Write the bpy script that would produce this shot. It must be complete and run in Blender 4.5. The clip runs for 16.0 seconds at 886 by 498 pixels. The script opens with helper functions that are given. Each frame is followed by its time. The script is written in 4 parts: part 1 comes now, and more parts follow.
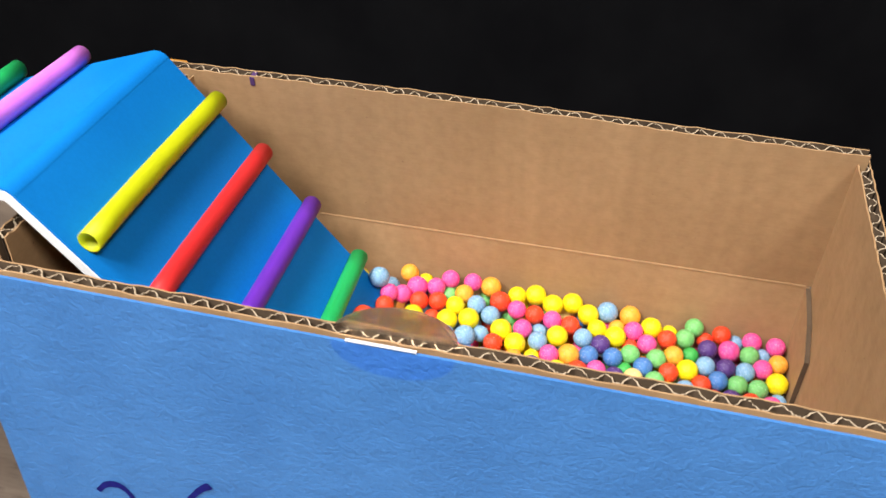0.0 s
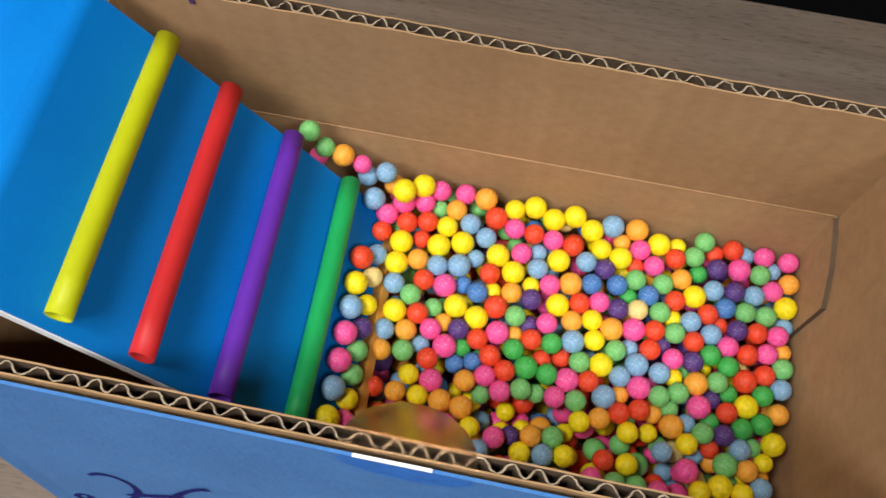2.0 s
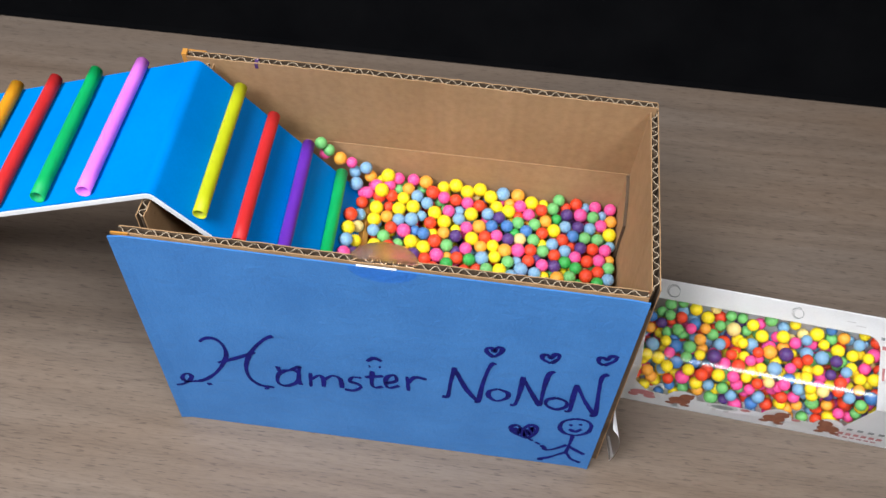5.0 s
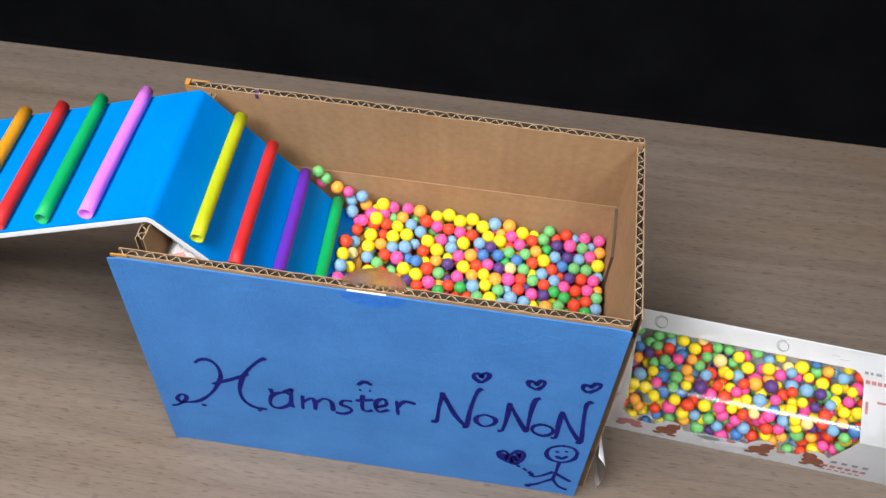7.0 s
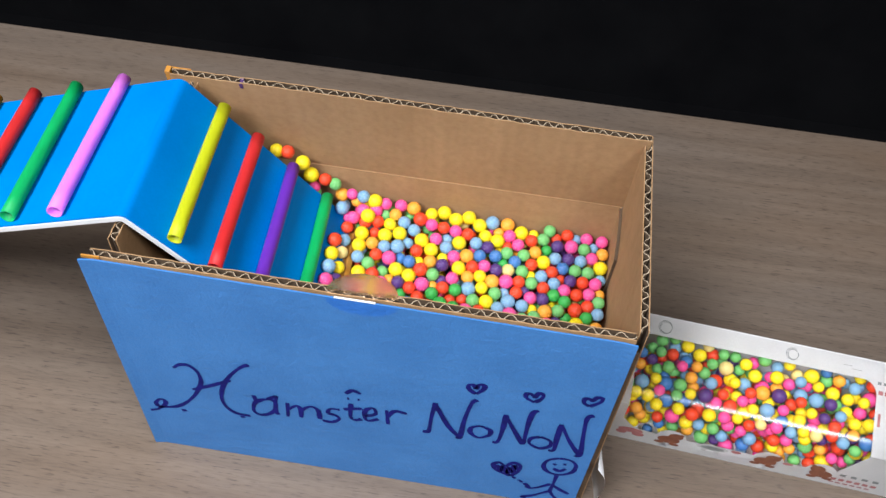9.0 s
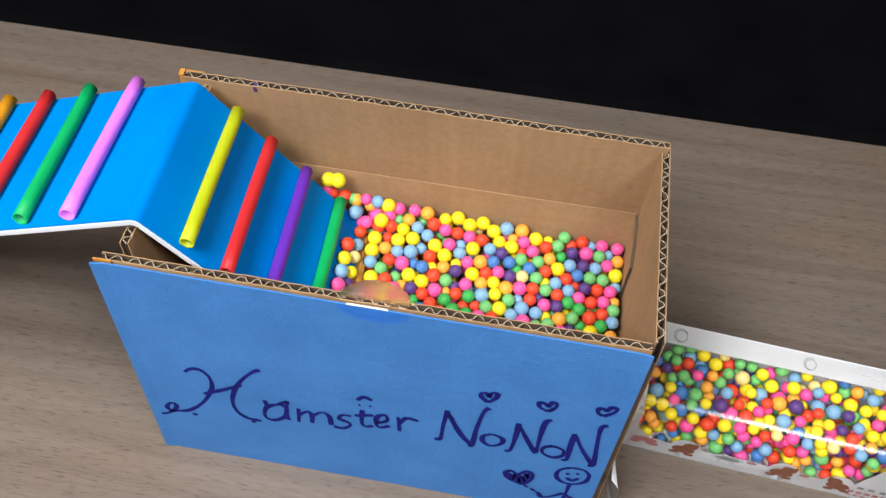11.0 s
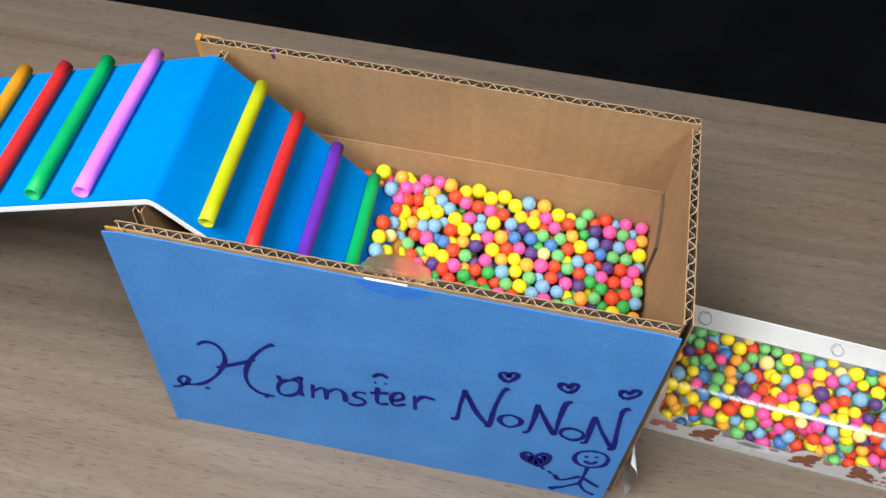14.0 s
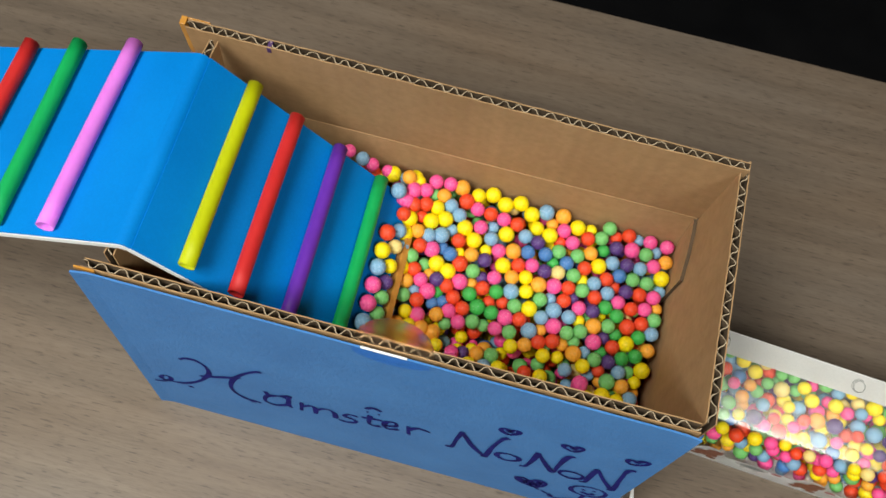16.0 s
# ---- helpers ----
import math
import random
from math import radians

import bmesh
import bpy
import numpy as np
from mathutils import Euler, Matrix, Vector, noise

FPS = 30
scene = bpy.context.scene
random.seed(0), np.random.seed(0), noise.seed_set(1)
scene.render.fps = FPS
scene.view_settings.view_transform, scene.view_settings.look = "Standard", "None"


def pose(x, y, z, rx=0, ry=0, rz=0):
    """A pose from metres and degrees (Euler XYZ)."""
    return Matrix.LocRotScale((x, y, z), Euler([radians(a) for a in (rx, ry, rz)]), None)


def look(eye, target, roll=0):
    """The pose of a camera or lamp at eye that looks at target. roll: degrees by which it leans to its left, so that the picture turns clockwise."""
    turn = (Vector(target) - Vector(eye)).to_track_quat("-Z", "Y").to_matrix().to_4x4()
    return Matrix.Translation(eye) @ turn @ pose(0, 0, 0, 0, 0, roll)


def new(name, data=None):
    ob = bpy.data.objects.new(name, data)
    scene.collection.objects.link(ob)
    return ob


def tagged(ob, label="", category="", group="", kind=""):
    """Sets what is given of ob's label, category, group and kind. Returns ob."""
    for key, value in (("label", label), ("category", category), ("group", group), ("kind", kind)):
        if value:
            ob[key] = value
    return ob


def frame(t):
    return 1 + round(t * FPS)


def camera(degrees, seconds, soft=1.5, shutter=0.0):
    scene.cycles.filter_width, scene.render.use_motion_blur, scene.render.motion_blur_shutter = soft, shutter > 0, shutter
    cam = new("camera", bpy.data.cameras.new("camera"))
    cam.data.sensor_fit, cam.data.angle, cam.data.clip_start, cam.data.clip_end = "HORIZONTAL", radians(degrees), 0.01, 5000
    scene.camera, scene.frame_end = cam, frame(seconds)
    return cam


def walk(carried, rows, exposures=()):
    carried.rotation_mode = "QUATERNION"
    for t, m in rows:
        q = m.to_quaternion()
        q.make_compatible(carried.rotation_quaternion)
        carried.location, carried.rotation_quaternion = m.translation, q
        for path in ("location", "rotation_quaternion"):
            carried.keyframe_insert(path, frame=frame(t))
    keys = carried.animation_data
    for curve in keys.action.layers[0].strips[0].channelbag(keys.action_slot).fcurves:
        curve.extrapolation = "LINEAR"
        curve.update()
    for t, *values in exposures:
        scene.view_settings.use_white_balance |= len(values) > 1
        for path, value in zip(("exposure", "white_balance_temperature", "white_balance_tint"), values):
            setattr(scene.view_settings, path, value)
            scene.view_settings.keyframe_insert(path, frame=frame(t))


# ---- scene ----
cam = camera(53.0, 16.0, shutter=0.5)
PATH = [
    (0, (0.212, -0.186, 0.394), (-0.165, 1.381, -0.791), 0.7),
    (0.5, (0.199, -0.162, 0.438), (-0.107, 1.204, -0.991), 0.1),
    (1, (0.188, -0.128, 0.444), (-0.072, 1.091, -1.12), -0.0),
    (1.5, (0.179, -0.089, 0.452), (-0.007, 0.97, -1.234), 1.5),
    (2, (0.166, -0.063, 0.451), (0.046, 0.892, -1.302), 4.4),
    (2.5, (0.148, -0.061, 0.464), (0.037, 0.868, -1.304), 5.5),
    (3, (0.151, -0.091, 0.505), (0.021, 0.863, -1.248), 3.8),
    (3.5, (0.177, -0.152, 0.554), (0.065, 0.881, -1.155), 3.4),
    (4, (0.195, -0.215, 0.589), (0.096, 0.881, -1.081), 3.1),
    (4.2, (0.202, -0.233, 0.593), (0.096, 0.887, -1.06), 2.3),
    (6.3, (0.216, -0.3, 0.617), (0.09, 0.99, -0.906), 2.8),
    (6.5, (0.218, -0.292, 0.619), (0.091, 0.989, -0.912), 3.2),
    (7, (0.221, -0.289, 0.613), (0.087, 0.977, -0.931), 2.9),
    (7.5, (0.22, -0.275, 0.607), (0.09, 0.977, -0.947), 3.1),
    (8, (0.221, -0.261, 0.599), (0.1, 0.982, -0.963), 3.6),
    (8.5, (0.219, -0.257, 0.596), (0.099, 0.981, -0.97), 3.9),
    (9, (0.218, -0.259, 0.596), (0.099, 0.976, -0.973), 4.0),
    (11.5, (0.216, -0.253, 0.592), (0.06, 0.978, -0.977), 3.6),
    (12, (0.211, -0.258, 0.586), (0.051, 0.965, -0.989), 4.0),
    (12.5, (0.207, -0.259, 0.587), (0.043, 0.958, -0.992), 4.3),
    (13, (0.208, -0.257, 0.587), (0.042, 0.956, -0.994), 4.2),
    (13.5, (0.209, -0.25, 0.587), (0.042, 0.948, -1.005), 3.9),
    (14, (0.211, -0.247, 0.581), (0.045, 0.943, -1.018), 3.7),
    (14.5, (0.217, -0.241, 0.576), (0.057, 0.937, -1.032), 4.2),
    (15, (0.201, -0.2, 0.591), (0.079, 0.896, -1.078), 7.1),
    (15.5, (0.19, -0.151, 0.603), (0.08, 0.812, -1.147), 8.1),
    (16, (0.18, -0.128, 0.599), (0.096, 0.739, -1.202), 9.6),
]
walk(cam, [(t, look(eye, target, roll)) for t, eye, target, roll in PATH],
     exposures=[(0.0, 0.05, 6600, 12), (0.7, -0.12, 6050, 10), (2.0, -0.55, 6500, 11), (2.6, -0.55, 6300, 9), (3.5, -0.39, 6050, 10), (7.0, -0.16, 6050, 11), (9.0, -0.19, 6050, 11), (12.0, -0.15, 6100, 10),
                (12.6, -0.34, 6850, 10), (13.2, -0.30, 6700, 10), (13.6, -0.09, 6200, 7), (14.3, -0.11, 6150, 7), (15.0, -0.32, 6250, 8), (15.5, -0.46, 6600, 6), (16.0, -0.56, 6700, 3)])

# ---------------------------------------------------------------- light
world = bpy.data.worlds.new("room_air")
scene.world = world
world.use_nodes = True
world.node_tree.nodes["Background"].inputs[0].default_value = (0.75, 0.85, 1.0, 1)
world.node_tree.nodes["Background"].inputs[1].default_value = 0.25


def area(name, place, target, w, h, power, colour):
    data = bpy.data.lights.new(name, "AREA")
    data.shape, data.size, data.size_y, data.energy, data.color = "RECTANGLE", w, h, power, colour
    ob = new(name, data)
    ob.matrix_world = look(place, target)
    return ob


# three ceiling panels round the desk
area("ceiling_panel_light", (-0.40, -0.35, 1.62), (-0.35, -0.33, 0), 0.42, 0.36, 24, (1.0, 0.98, 0.95))
area("ceiling_panel_light", (0.90, -0.80, 1.62), (0.90, -0.75, 0), 0.45, 0.4, 24, (1.0, 0.98, 0.95))
area("ceiling_panel_light", (-0.42, -1.00, 1.62), (-0.40, -0.88, 0), 0.8, 0.4, 46, (0.96, 0.98, 1.0))


# ---------------------------------------------------------------- materials
def material(name, colour, rough=0.6, metal=0.0, spec=0.5):
    mat = bpy.data.materials.new(name)
    mat.use_nodes = True
    b = mat.node_tree.nodes["Principled BSDF"]
    b.inputs["Base Color"].default_value = (*colour, 1)
    b.inputs["Roughness"].default_value = rough
    b.inputs["Metallic"].default_value = metal
    b.inputs["Specular IOR Level"].default_value = spec
    return mat, mat.node_tree, b


def coords(nt, scale=(1, 1, 1)):
    tc = nt.nodes.new("ShaderNodeTexCoord")
    mp = nt.nodes.new("ShaderNodeMapping")
    mp.inputs["Scale"].default_value = scale
    nt.links.new(tc.outputs["Object"], mp.inputs["Vector"])
    return mp.outputs["Vector"]


def noisy(nt, vec, scale, detail=4, rough=0.6):
    n = nt.nodes.new("ShaderNodeTexNoise")
    n.inputs["Scale"].default_value, n.inputs["Detail"].default_value = scale, detail
    n.inputs["Roughness"].default_value = rough
    nt.links.new(vec, n.inputs["Vector"])
    return n.outputs["Fac"]


def ramp_of(nt, fac, stops):
    r = nt.nodes.new("ShaderNodeValToRGB")
    while len(r.color_ramp.elements) < len(stops):
        r.color_ramp.elements.new(0.5)
    for e, (p, c) in zip(r.color_ramp.elements, stops):
        e.position, e.color = p, (*c, 1)
    nt.links.new(fac, r.inputs["Fac"])
    return r.outputs["Color"]


def mixed(nt, a, b, fac, how="MIX"):
    m = nt.nodes.new("ShaderNodeMix")
    m.data_type, m.blend_type = "RGBA", how
    for sock, val in ((m.inputs[6], a), (m.inputs[7], b), (m.inputs[0], fac)):
        if isinstance(val, (int, float)):
            sock.default_value = val
        elif isinstance(val, tuple):
            sock.default_value = (*val, 1)
        else:
            nt.links.new(val, sock)
    return m.outputs[2]


def bumped(nt, b, height, strength, distance):
    n = nt.nodes.new("ShaderNodeBump")
    n.inputs["Strength"].default_value, n.inputs["Distance"].default_value = strength, distance
    nt.links.new(height, n.inputs["Height"])
    nt.links.new(n.outputs["Normal"], b.inputs["Normal"])


def mottled(name, dark, light, scale, rough=0.7, bump=0.15, fine=900, spec=0.4, stretch=(1, 1, 1)):
    """Paint, paper or board: two scales of variation and a fine relief."""
    mat, nt, b = material(name, light, rough, 0, spec)
    v = coords(nt, stretch)
    big, small = noisy(nt, v, scale, 3), noisy(nt, v, fine, 5, 0.7)
    c = ramp_of(nt, big, [(0.3, dark), (0.7, light)])
    c = mixed(nt, c, ramp_of(nt, small, [(0.3, (0.8, 0.8, 0.8)), (0.7, (1, 1, 1))]), 0.5, "MULTIPLY")
    nt.links.new(c, b.inputs["Base Color"])
    bumped(nt, b, small, bump, 0.0004)
    return mat


def wood():
    mat, nt, b = material("desk_oak", (0.2, 0.15, 0.11), 0.40, 0, 0.5)
    warp = noisy(nt, coords(nt, (1.2, 3.0, 1)), 3.0, 3)
    v = coords(nt, (1.8, 60, 1))
    add = nt.nodes.new("ShaderNodeVectorMath")
    add.operation = "MULTIPLY_ADD"
    comb = nt.nodes.new("ShaderNodeCombineXYZ")
    nt.links.new(warp, comb.inputs["Y"])
    nt.links.new(comb.outputs["Vector"], add.inputs[0])
    add.inputs[1].default_value = (0, 1.3, 0)
    nt.links.new(v, add.inputs[2])
    bands = noisy(nt, add.outputs["Vector"], 1.1, 6, 0.6)
    pores = noisy(nt, coords(nt, (34, 430, 1)), 1.9, 4, 0.65)
    dashes = noisy(nt, coords(nt, (80, 720, 1)), 1.0, 2, 0.5)
    tone = noisy(nt, coords(nt, (1.4, 5.0, 1)), 1.6, 3)
    c = ramp_of(nt, bands, [(0.28, (0.138, 0.102, 0.075)), (0.5, (0.176, 0.132, 0.098)), (0.72, (0.206, 0.157, 0.118))])
    c = mixed(nt, c, ramp_of(nt, tone, [(0.30, (0.86, 0.92, 1.0)), (0.50, (1, 1, 1)), (0.72, (1.0, 0.90, 0.80))]), 0.7, "MULTIPLY")
    c = mixed(nt, c, ramp_of(nt, pores, [(0.34, (0.62, 0.60, 0.59)), (0.54, (1, 1, 1))]), 0.50, "MULTIPLY")
    c = mixed(nt, c, ramp_of(nt, dashes, [(0.31, (0.40, 0.39, 0.40)), (0.41, (1, 1, 1))]), 0.65, "MULTIPLY")
    nt.links.new(c, b.inputs["Base Color"])
    bumped(nt, b, pores, 0.25, 0.0003)
    return mat


def foam(name, colour, speck):
    """Painted foam bead: bead texture, speckles of bare foam."""
    mat, nt, b = material(name, colour, 0.5, 0, 0.4)
    v = coords(nt)
    vor = nt.nodes.new("ShaderNodeTexVoronoi")
    vor.inputs["Scale"].default_value = 7
    nt.links.new(v, vor.inputs["Vector"])
    n = noisy(nt, v, 2.6, 4, 0.65)
    pale = tuple(0.35 + 0.65 * x for x in colour)
    dark = tuple(0.74 * x for x in colour)
    c = ramp_of(nt, n, [(0.32, dark), (0.6, colour)])
    c = mixed(nt, c, pale, ramp_of(nt, noisy(nt, v, 7, 2), [(0.66 - speck, (0, 0, 0)), (0.74 - speck, (0.8, 0.8, 0.8))]))
    nt.links.new(c, b.inputs["Base Color"])
    bumped(nt, b, vor.outputs["Distance"], 0.35, 0.0005)
    return mat


BALL = {
    "yellow": ((0.98, 0.77, 0.006), 0.0), "orange": ((0.94, 0.40, 0.035), 0.03), "red": ((0.82, 0.060, 0.014), 0.03),
    "pink": ((0.94, 0.085, 0.33), 0.07), "green": ((0.18, 0.54, 0.15), 0.06), "blue": ((0.21, 0.41, 0.61), 0.10),
    "purple": ((0.09, 0.035, 0.19), 0.05), "cream": ((0.86, 0.68, 0.24), 0.03), "azure": ((0.06, 0.20, 0.50), 0.07),
    "leaf": ((0.05, 0.42, 0.07), 0.03),
}
FOAM = {k: foam("foam_" + k, c, s) for k, (c, s) in BALL.items()}


def foam_mix():
    mat, nt, b = material("foam_mix", (0.6, 0.5, 0.1), 0.5, 0, 0.4)
    geo = nt.nodes.new("ShaderNodeNewGeometry")
    r = nt.nodes.new("ShaderNodeValToRGB")
    r.color_ramp.interpolation = "CONSTANT"
    names = ["yellow", "red", "pink", "green", "blue", "orange", "purple", "azure", "cream"]
    ends = [0, 0.2, 0.34, 0.5, 0.65, 0.79, 0.88, 0.93, 0.97]
    while len(r.color_ramp.elements) < len(names):
        r.color_ramp.elements.new(0.5)
    for e, p, k in zip(r.color_ramp.elements, ends, names):
        e.position, e.color = p, (*BALL[k][0], 1)
    nt.links.new(geo.outputs["Random Per Island"], r.inputs["Fac"])
    c = mixed(nt, r.outputs["Color"], ramp_of(nt, noisy(nt, coords(nt), 700, 3), [(0.3, (0.8, 0.8, 0.8)), (0.6, (1, 1, 1))]), 0.8, "MULTIPLY")
    nt.links.new(c, b.inputs["Base Color"])
    return mat


def kraft(name, dark, light):
    mat, nt, b = material(name, light, 0.75, 0, 0.25)
    v = coords(nt)
    big = noisy(nt, v, 9, 4)
    fib = noisy(nt, coords(nt, (60, 60, 500)), 2.5, 4, 0.7)
    rib = noisy(nt, coords(nt, (110, 110, 2)), 1.0, 1)
    c = ramp_of(nt, big, [(0.3, dark), (0.7, light)])
    c = mixed(nt, c, ramp_of(nt, fib, [(0.25, (0.72, 0.70, 0.68)), (0.65, (1, 1, 1))]), 0.35, "MULTIPLY")
    c = mixed(nt, c, ramp_of(nt, rib, [(0.35, (0.86, 0.85, 0.84)), (0.65, (1, 1, 1))]), 0.5, "MULTIPLY")
    c = mixed(nt, c, ramp_of(nt, noisy(nt, v, 190, 3, 0.6), [(0.3, (0.80, 0.78, 0.76)), (0.62, (1, 1, 1))]), 0.6, "MULTIPLY")
    fleck = noisy(nt, v, 420, 2)
    c = mixed(nt, c, (0.16, 0.09, 0.05), ramp_of(nt, fleck, [(0.73, (0, 0, 0)), (0.78, (1, 1, 1))]))
    nt.links.new(c, b.inputs["Base Color"])
    bumped(nt, b, rib, 0.25, 0.0006)
    return mat


def clear(name, rough, ior):
    """Thin clear film: see-through, glossy towards grazing angles."""
    mat = bpy.data.materials.new(name)
    mat.use_nodes = True
    nt = mat.node_tree
    nt.nodes.clear()
    out, mix = nt.nodes.new("ShaderNodeOutputMaterial"), nt.nodes.new("ShaderNodeMixShader")
    see, gloss, fr = nt.nodes.new("ShaderNodeBsdfTransparent"), nt.nodes.new("ShaderNodeBsdfGlossy"), nt.nodes.new("ShaderNodeFresnel")
    gloss.inputs["Roughness"].default_value, fr.inputs["IOR"].default_value = rough, ior
    see.inputs["Color"].default_value = (0.97, 0.97, 0.97, 1)
    nt.links.new(fr.outputs[0], mix.inputs[0])
    nt.links.new(see.outputs[0], mix.inputs[1])
    nt.links.new(gloss.outputs[0], mix.inputs[2])
    nt.links.new(mix.outputs[0], out.inputs["Surface"])
    return mat


def frosted(name, colour, veil):
    """Thin milky plastic: light passes but scatters, with a pale veil on top."""
    mat, nt, b = material(name, colour, 0.5, 0, 0.3)
    b.inputs["Transmission Weight"].default_value = 1.0 - veil
    b.inputs["Roughness"].default_value = 0.22
    b.inputs["IOR"].default_value = 1.35
    nt.links.new(ramp_of(nt, noisy(nt, coords(nt), 60, 2), [(0.35, tuple(0.92 * c for c in colour)), (0.65, colour)]), b.inputs["Base Color"])
    return mat


OAK = wood()
KRAFT = kraft("kraft_board", (0.385, 0.228, 0.110), (0.490, 0.302, 0.152))
KRAFT_EDGE = mottled("torn_kraft_edge", (0.34, 0.255, 0.165), (0.52, 0.41, 0.28), 300, 0.85, 0.3)
# brown fluting paper, its colour deepened to paint the shade between the flutes
SHADED_MEDIUM = mottled("shaded_fluting_paper", (0.075, 0.047, 0.026), (0.12, 0.078, 0.045), 60, 0.9)
# core colour also darkened, as shade at the bottom of the cavities
SHADED_CORE = mottled("shaded_kraft_core", (0.10, 0.060, 0.032), (0.16, 0.10, 0.055), 60, 0.9)
AMBER = mottled("amber_tape", (0.50, 0.21, 0.035), (0.62, 0.30, 0.06), 60, 0.25, 0.05)
def creased_card(name, dark, light):
    mat, nt, b = material(name, light, 0.58, 0, 0.4)
    v = coords(nt)
    big, mid, fine = noisy(nt, v, 18, 4), noisy(nt, v, 150, 3, 0.55), noisy(nt, v, 620, 4, 0.7)
    c = ramp_of(nt, big, [(0.3, dark), (0.7, light)])
    c = mixed(nt, c, ramp_of(nt, fine, [(0.3, (0.66, 0.72, 0.80)), (0.7, (1, 1, 1))]), 0.7, "MULTIPLY")
    nt.links.new(c, b.inputs["Base Color"])
    vor = nt.nodes.new("ShaderNodeTexVoronoi")
    vor.feature = "DISTANCE_TO_EDGE"
    vor.inputs["Scale"].default_value = 95
    nt.links.new(mixed(nt, v, noisy(nt, v, 60, 2), 0.02), vor.inputs["Vector"])
    crease = ramp_of(nt, vor.outputs["Distance"], [(0.0, (0, 0, 0)), (0.10, (1, 1, 1))])
    h = mixed(nt, mixed(nt, mid, fine, 0.40), crease, 0.05)
    bumped(nt, b, h, 0.85, 0.0012)
    return mat


BLUE_PAPER = creased_card("blue_card", (0.045, 0.185, 0.47), (0.065, 0.235, 0.56))
INK = mottled("marker_ink", (0.006, 0.007, 0.10), (0.013, 0.014, 0.19), 160, 0.7, 0.05, 900, 0.1)
FOAM_BOARD = mottled("white_foam_board", (0.74, 0.74, 0.73), (0.84, 0.84, 0.83), 40, 0.7, 0.1)
RAMP_BLUE = mottled("blue_craft_foam", (0.0, 0.178, 0.57), (0.001, 0.212, 0.65), 14, 0.62, 0.12, 700, 0.12)
WHITE_CARD = mottled("white_card", (0.84, 0.83, 0.82), (0.90, 0.89, 0.88), 30, 0.35, 0.03)
CLEAR_FILM = clear("clear_film", 0.17, 1.55)
FROSTED = frosted("frosted_tape", (0.92, 0.82, 0.70), 0.0)
FOAM_MIX = foam_mix()
BLACK = mottled("black_cloth", (0.005, 0.005, 0.006), (0.009, 0.009, 0.010), 6, 0.95, 0.1, 300, 0.1)
GREY_WALL = mottled("painted_wall", (0.42, 0.42, 0.41), (0.5, 0.5, 0.49), 3, 0.85)
CEILING = mottled("ceiling_paint", (0.72, 0.72, 0.71), (0.8, 0.8, 0.79), 3, 0.9)
PURPLE_INK = mottled("purple_ink", (0.05, 0.02, 0.09), (0.09, 0.04, 0.14), 300, 0.7)
BROWN_INK = mottled("brown_print", (0.16, 0.045, 0.02), (0.25, 0.085, 0.04), 200, 0.4, 0.02)
GREY_INK = mottled("grey_print", (0.16, 0.17, 0.16), (0.26, 0.27, 0.26), 200, 0.4, 0.02)
ROSE_INK = mottled("rose_print", (0.36, 0.12, 0.12), (0.48, 0.19, 0.18), 200, 0.4, 0.02)
PALE_INK = mottled("pale_print", (0.50, 0.48, 0.46), (0.60, 0.58, 0.56), 200, 0.4, 0.02)
FUR = mottled("white_fur", (0.78, 0.72, 0.66), (0.90, 0.86, 0.81), 160, 0.9, 0.6, 1400)
SKIN = mottled("pink_skin", (0.62, 0.26, 0.24), (0.74, 0.36, 0.33), 200, 0.5, 0.2)
EYE = material("dark_eye", (0.01, 0.008, 0.008), 0.1)[0]


def straw_material(name, colour):
    mat, nt, b = material("straw_" + name, colour, 0.48, 0, 0.25)
    n = noisy(nt, coords(nt, (1, 1, 1)), 45, 3)
    nt.links.new(ramp_of(nt, n, [(0.3, tuple(0.88 * c for c in colour)), (0.7, colour)]), b.inputs["Base Color"])
    b.inputs["Subsurface Weight"].default_value = 0.5
    b.inputs["Subsurface Radius"].default_value = (1, 1, 1)
    b.inputs["Subsurface Scale"].default_value = 0.004
    return mat


STRAW = {k: straw_material(k, c) for k, c in {
    "yellow": (0.56, 0.60, 0.006), "red": (0.66, 0.025, 0.025), "purple": (0.14, 0.028, 0.42), "green": (0.011, 0.40, 0.10),
    "pink": (0.94, 0.21, 0.94), "orange": (0.80, 0.30, 0.01)}.items()}


# ---------------------------------------------------------------- mesh helpers
def part(name, bm, mat, parent=None, label="", smooth=False):
    me = bpy.data.meshes.new(name)
    bm.to_mesh(me)
    bm.free()
    for m in (mat if isinstance(mat, list) else [mat]):
        me.materials.append(m)
    if smooth:
        me.polygons.foreach_set("use_smooth", [True] * len(me.polygons))
    ob = new(name, me)
    ob.parent = parent
    return tagged(ob, label)


def slab(bm, x0, x1, y0, y1, z0, z1, bevel=0.0, m=None):
    g = bmesh.ops.create_cube(bm, size=1)
    vs = g["verts"]
    for v in vs:
        v.co = Vector((x0 + (v.co.x + 0.5) * (x1 - x0), y0 + (v.co.y + 0.5) * (y1 - y0), z0 + (v.co.z + 0.5) * (z1 - z0)))
    if bevel:
        es = list({e for v in vs for e in v.link_edges})
        r = bmesh.ops.bevel(bm, geom=es, offset=bevel, segments=2, affect="EDGES", profile=0.6)
        vs = list({v for f in r["faces"] for v in f.verts} | {v for v in vs if v.is_valid})
    if m is not None:
        bmesh.ops.transform(bm, matrix=m, verts=[v for v in vs if v.is_valid])
    return bm


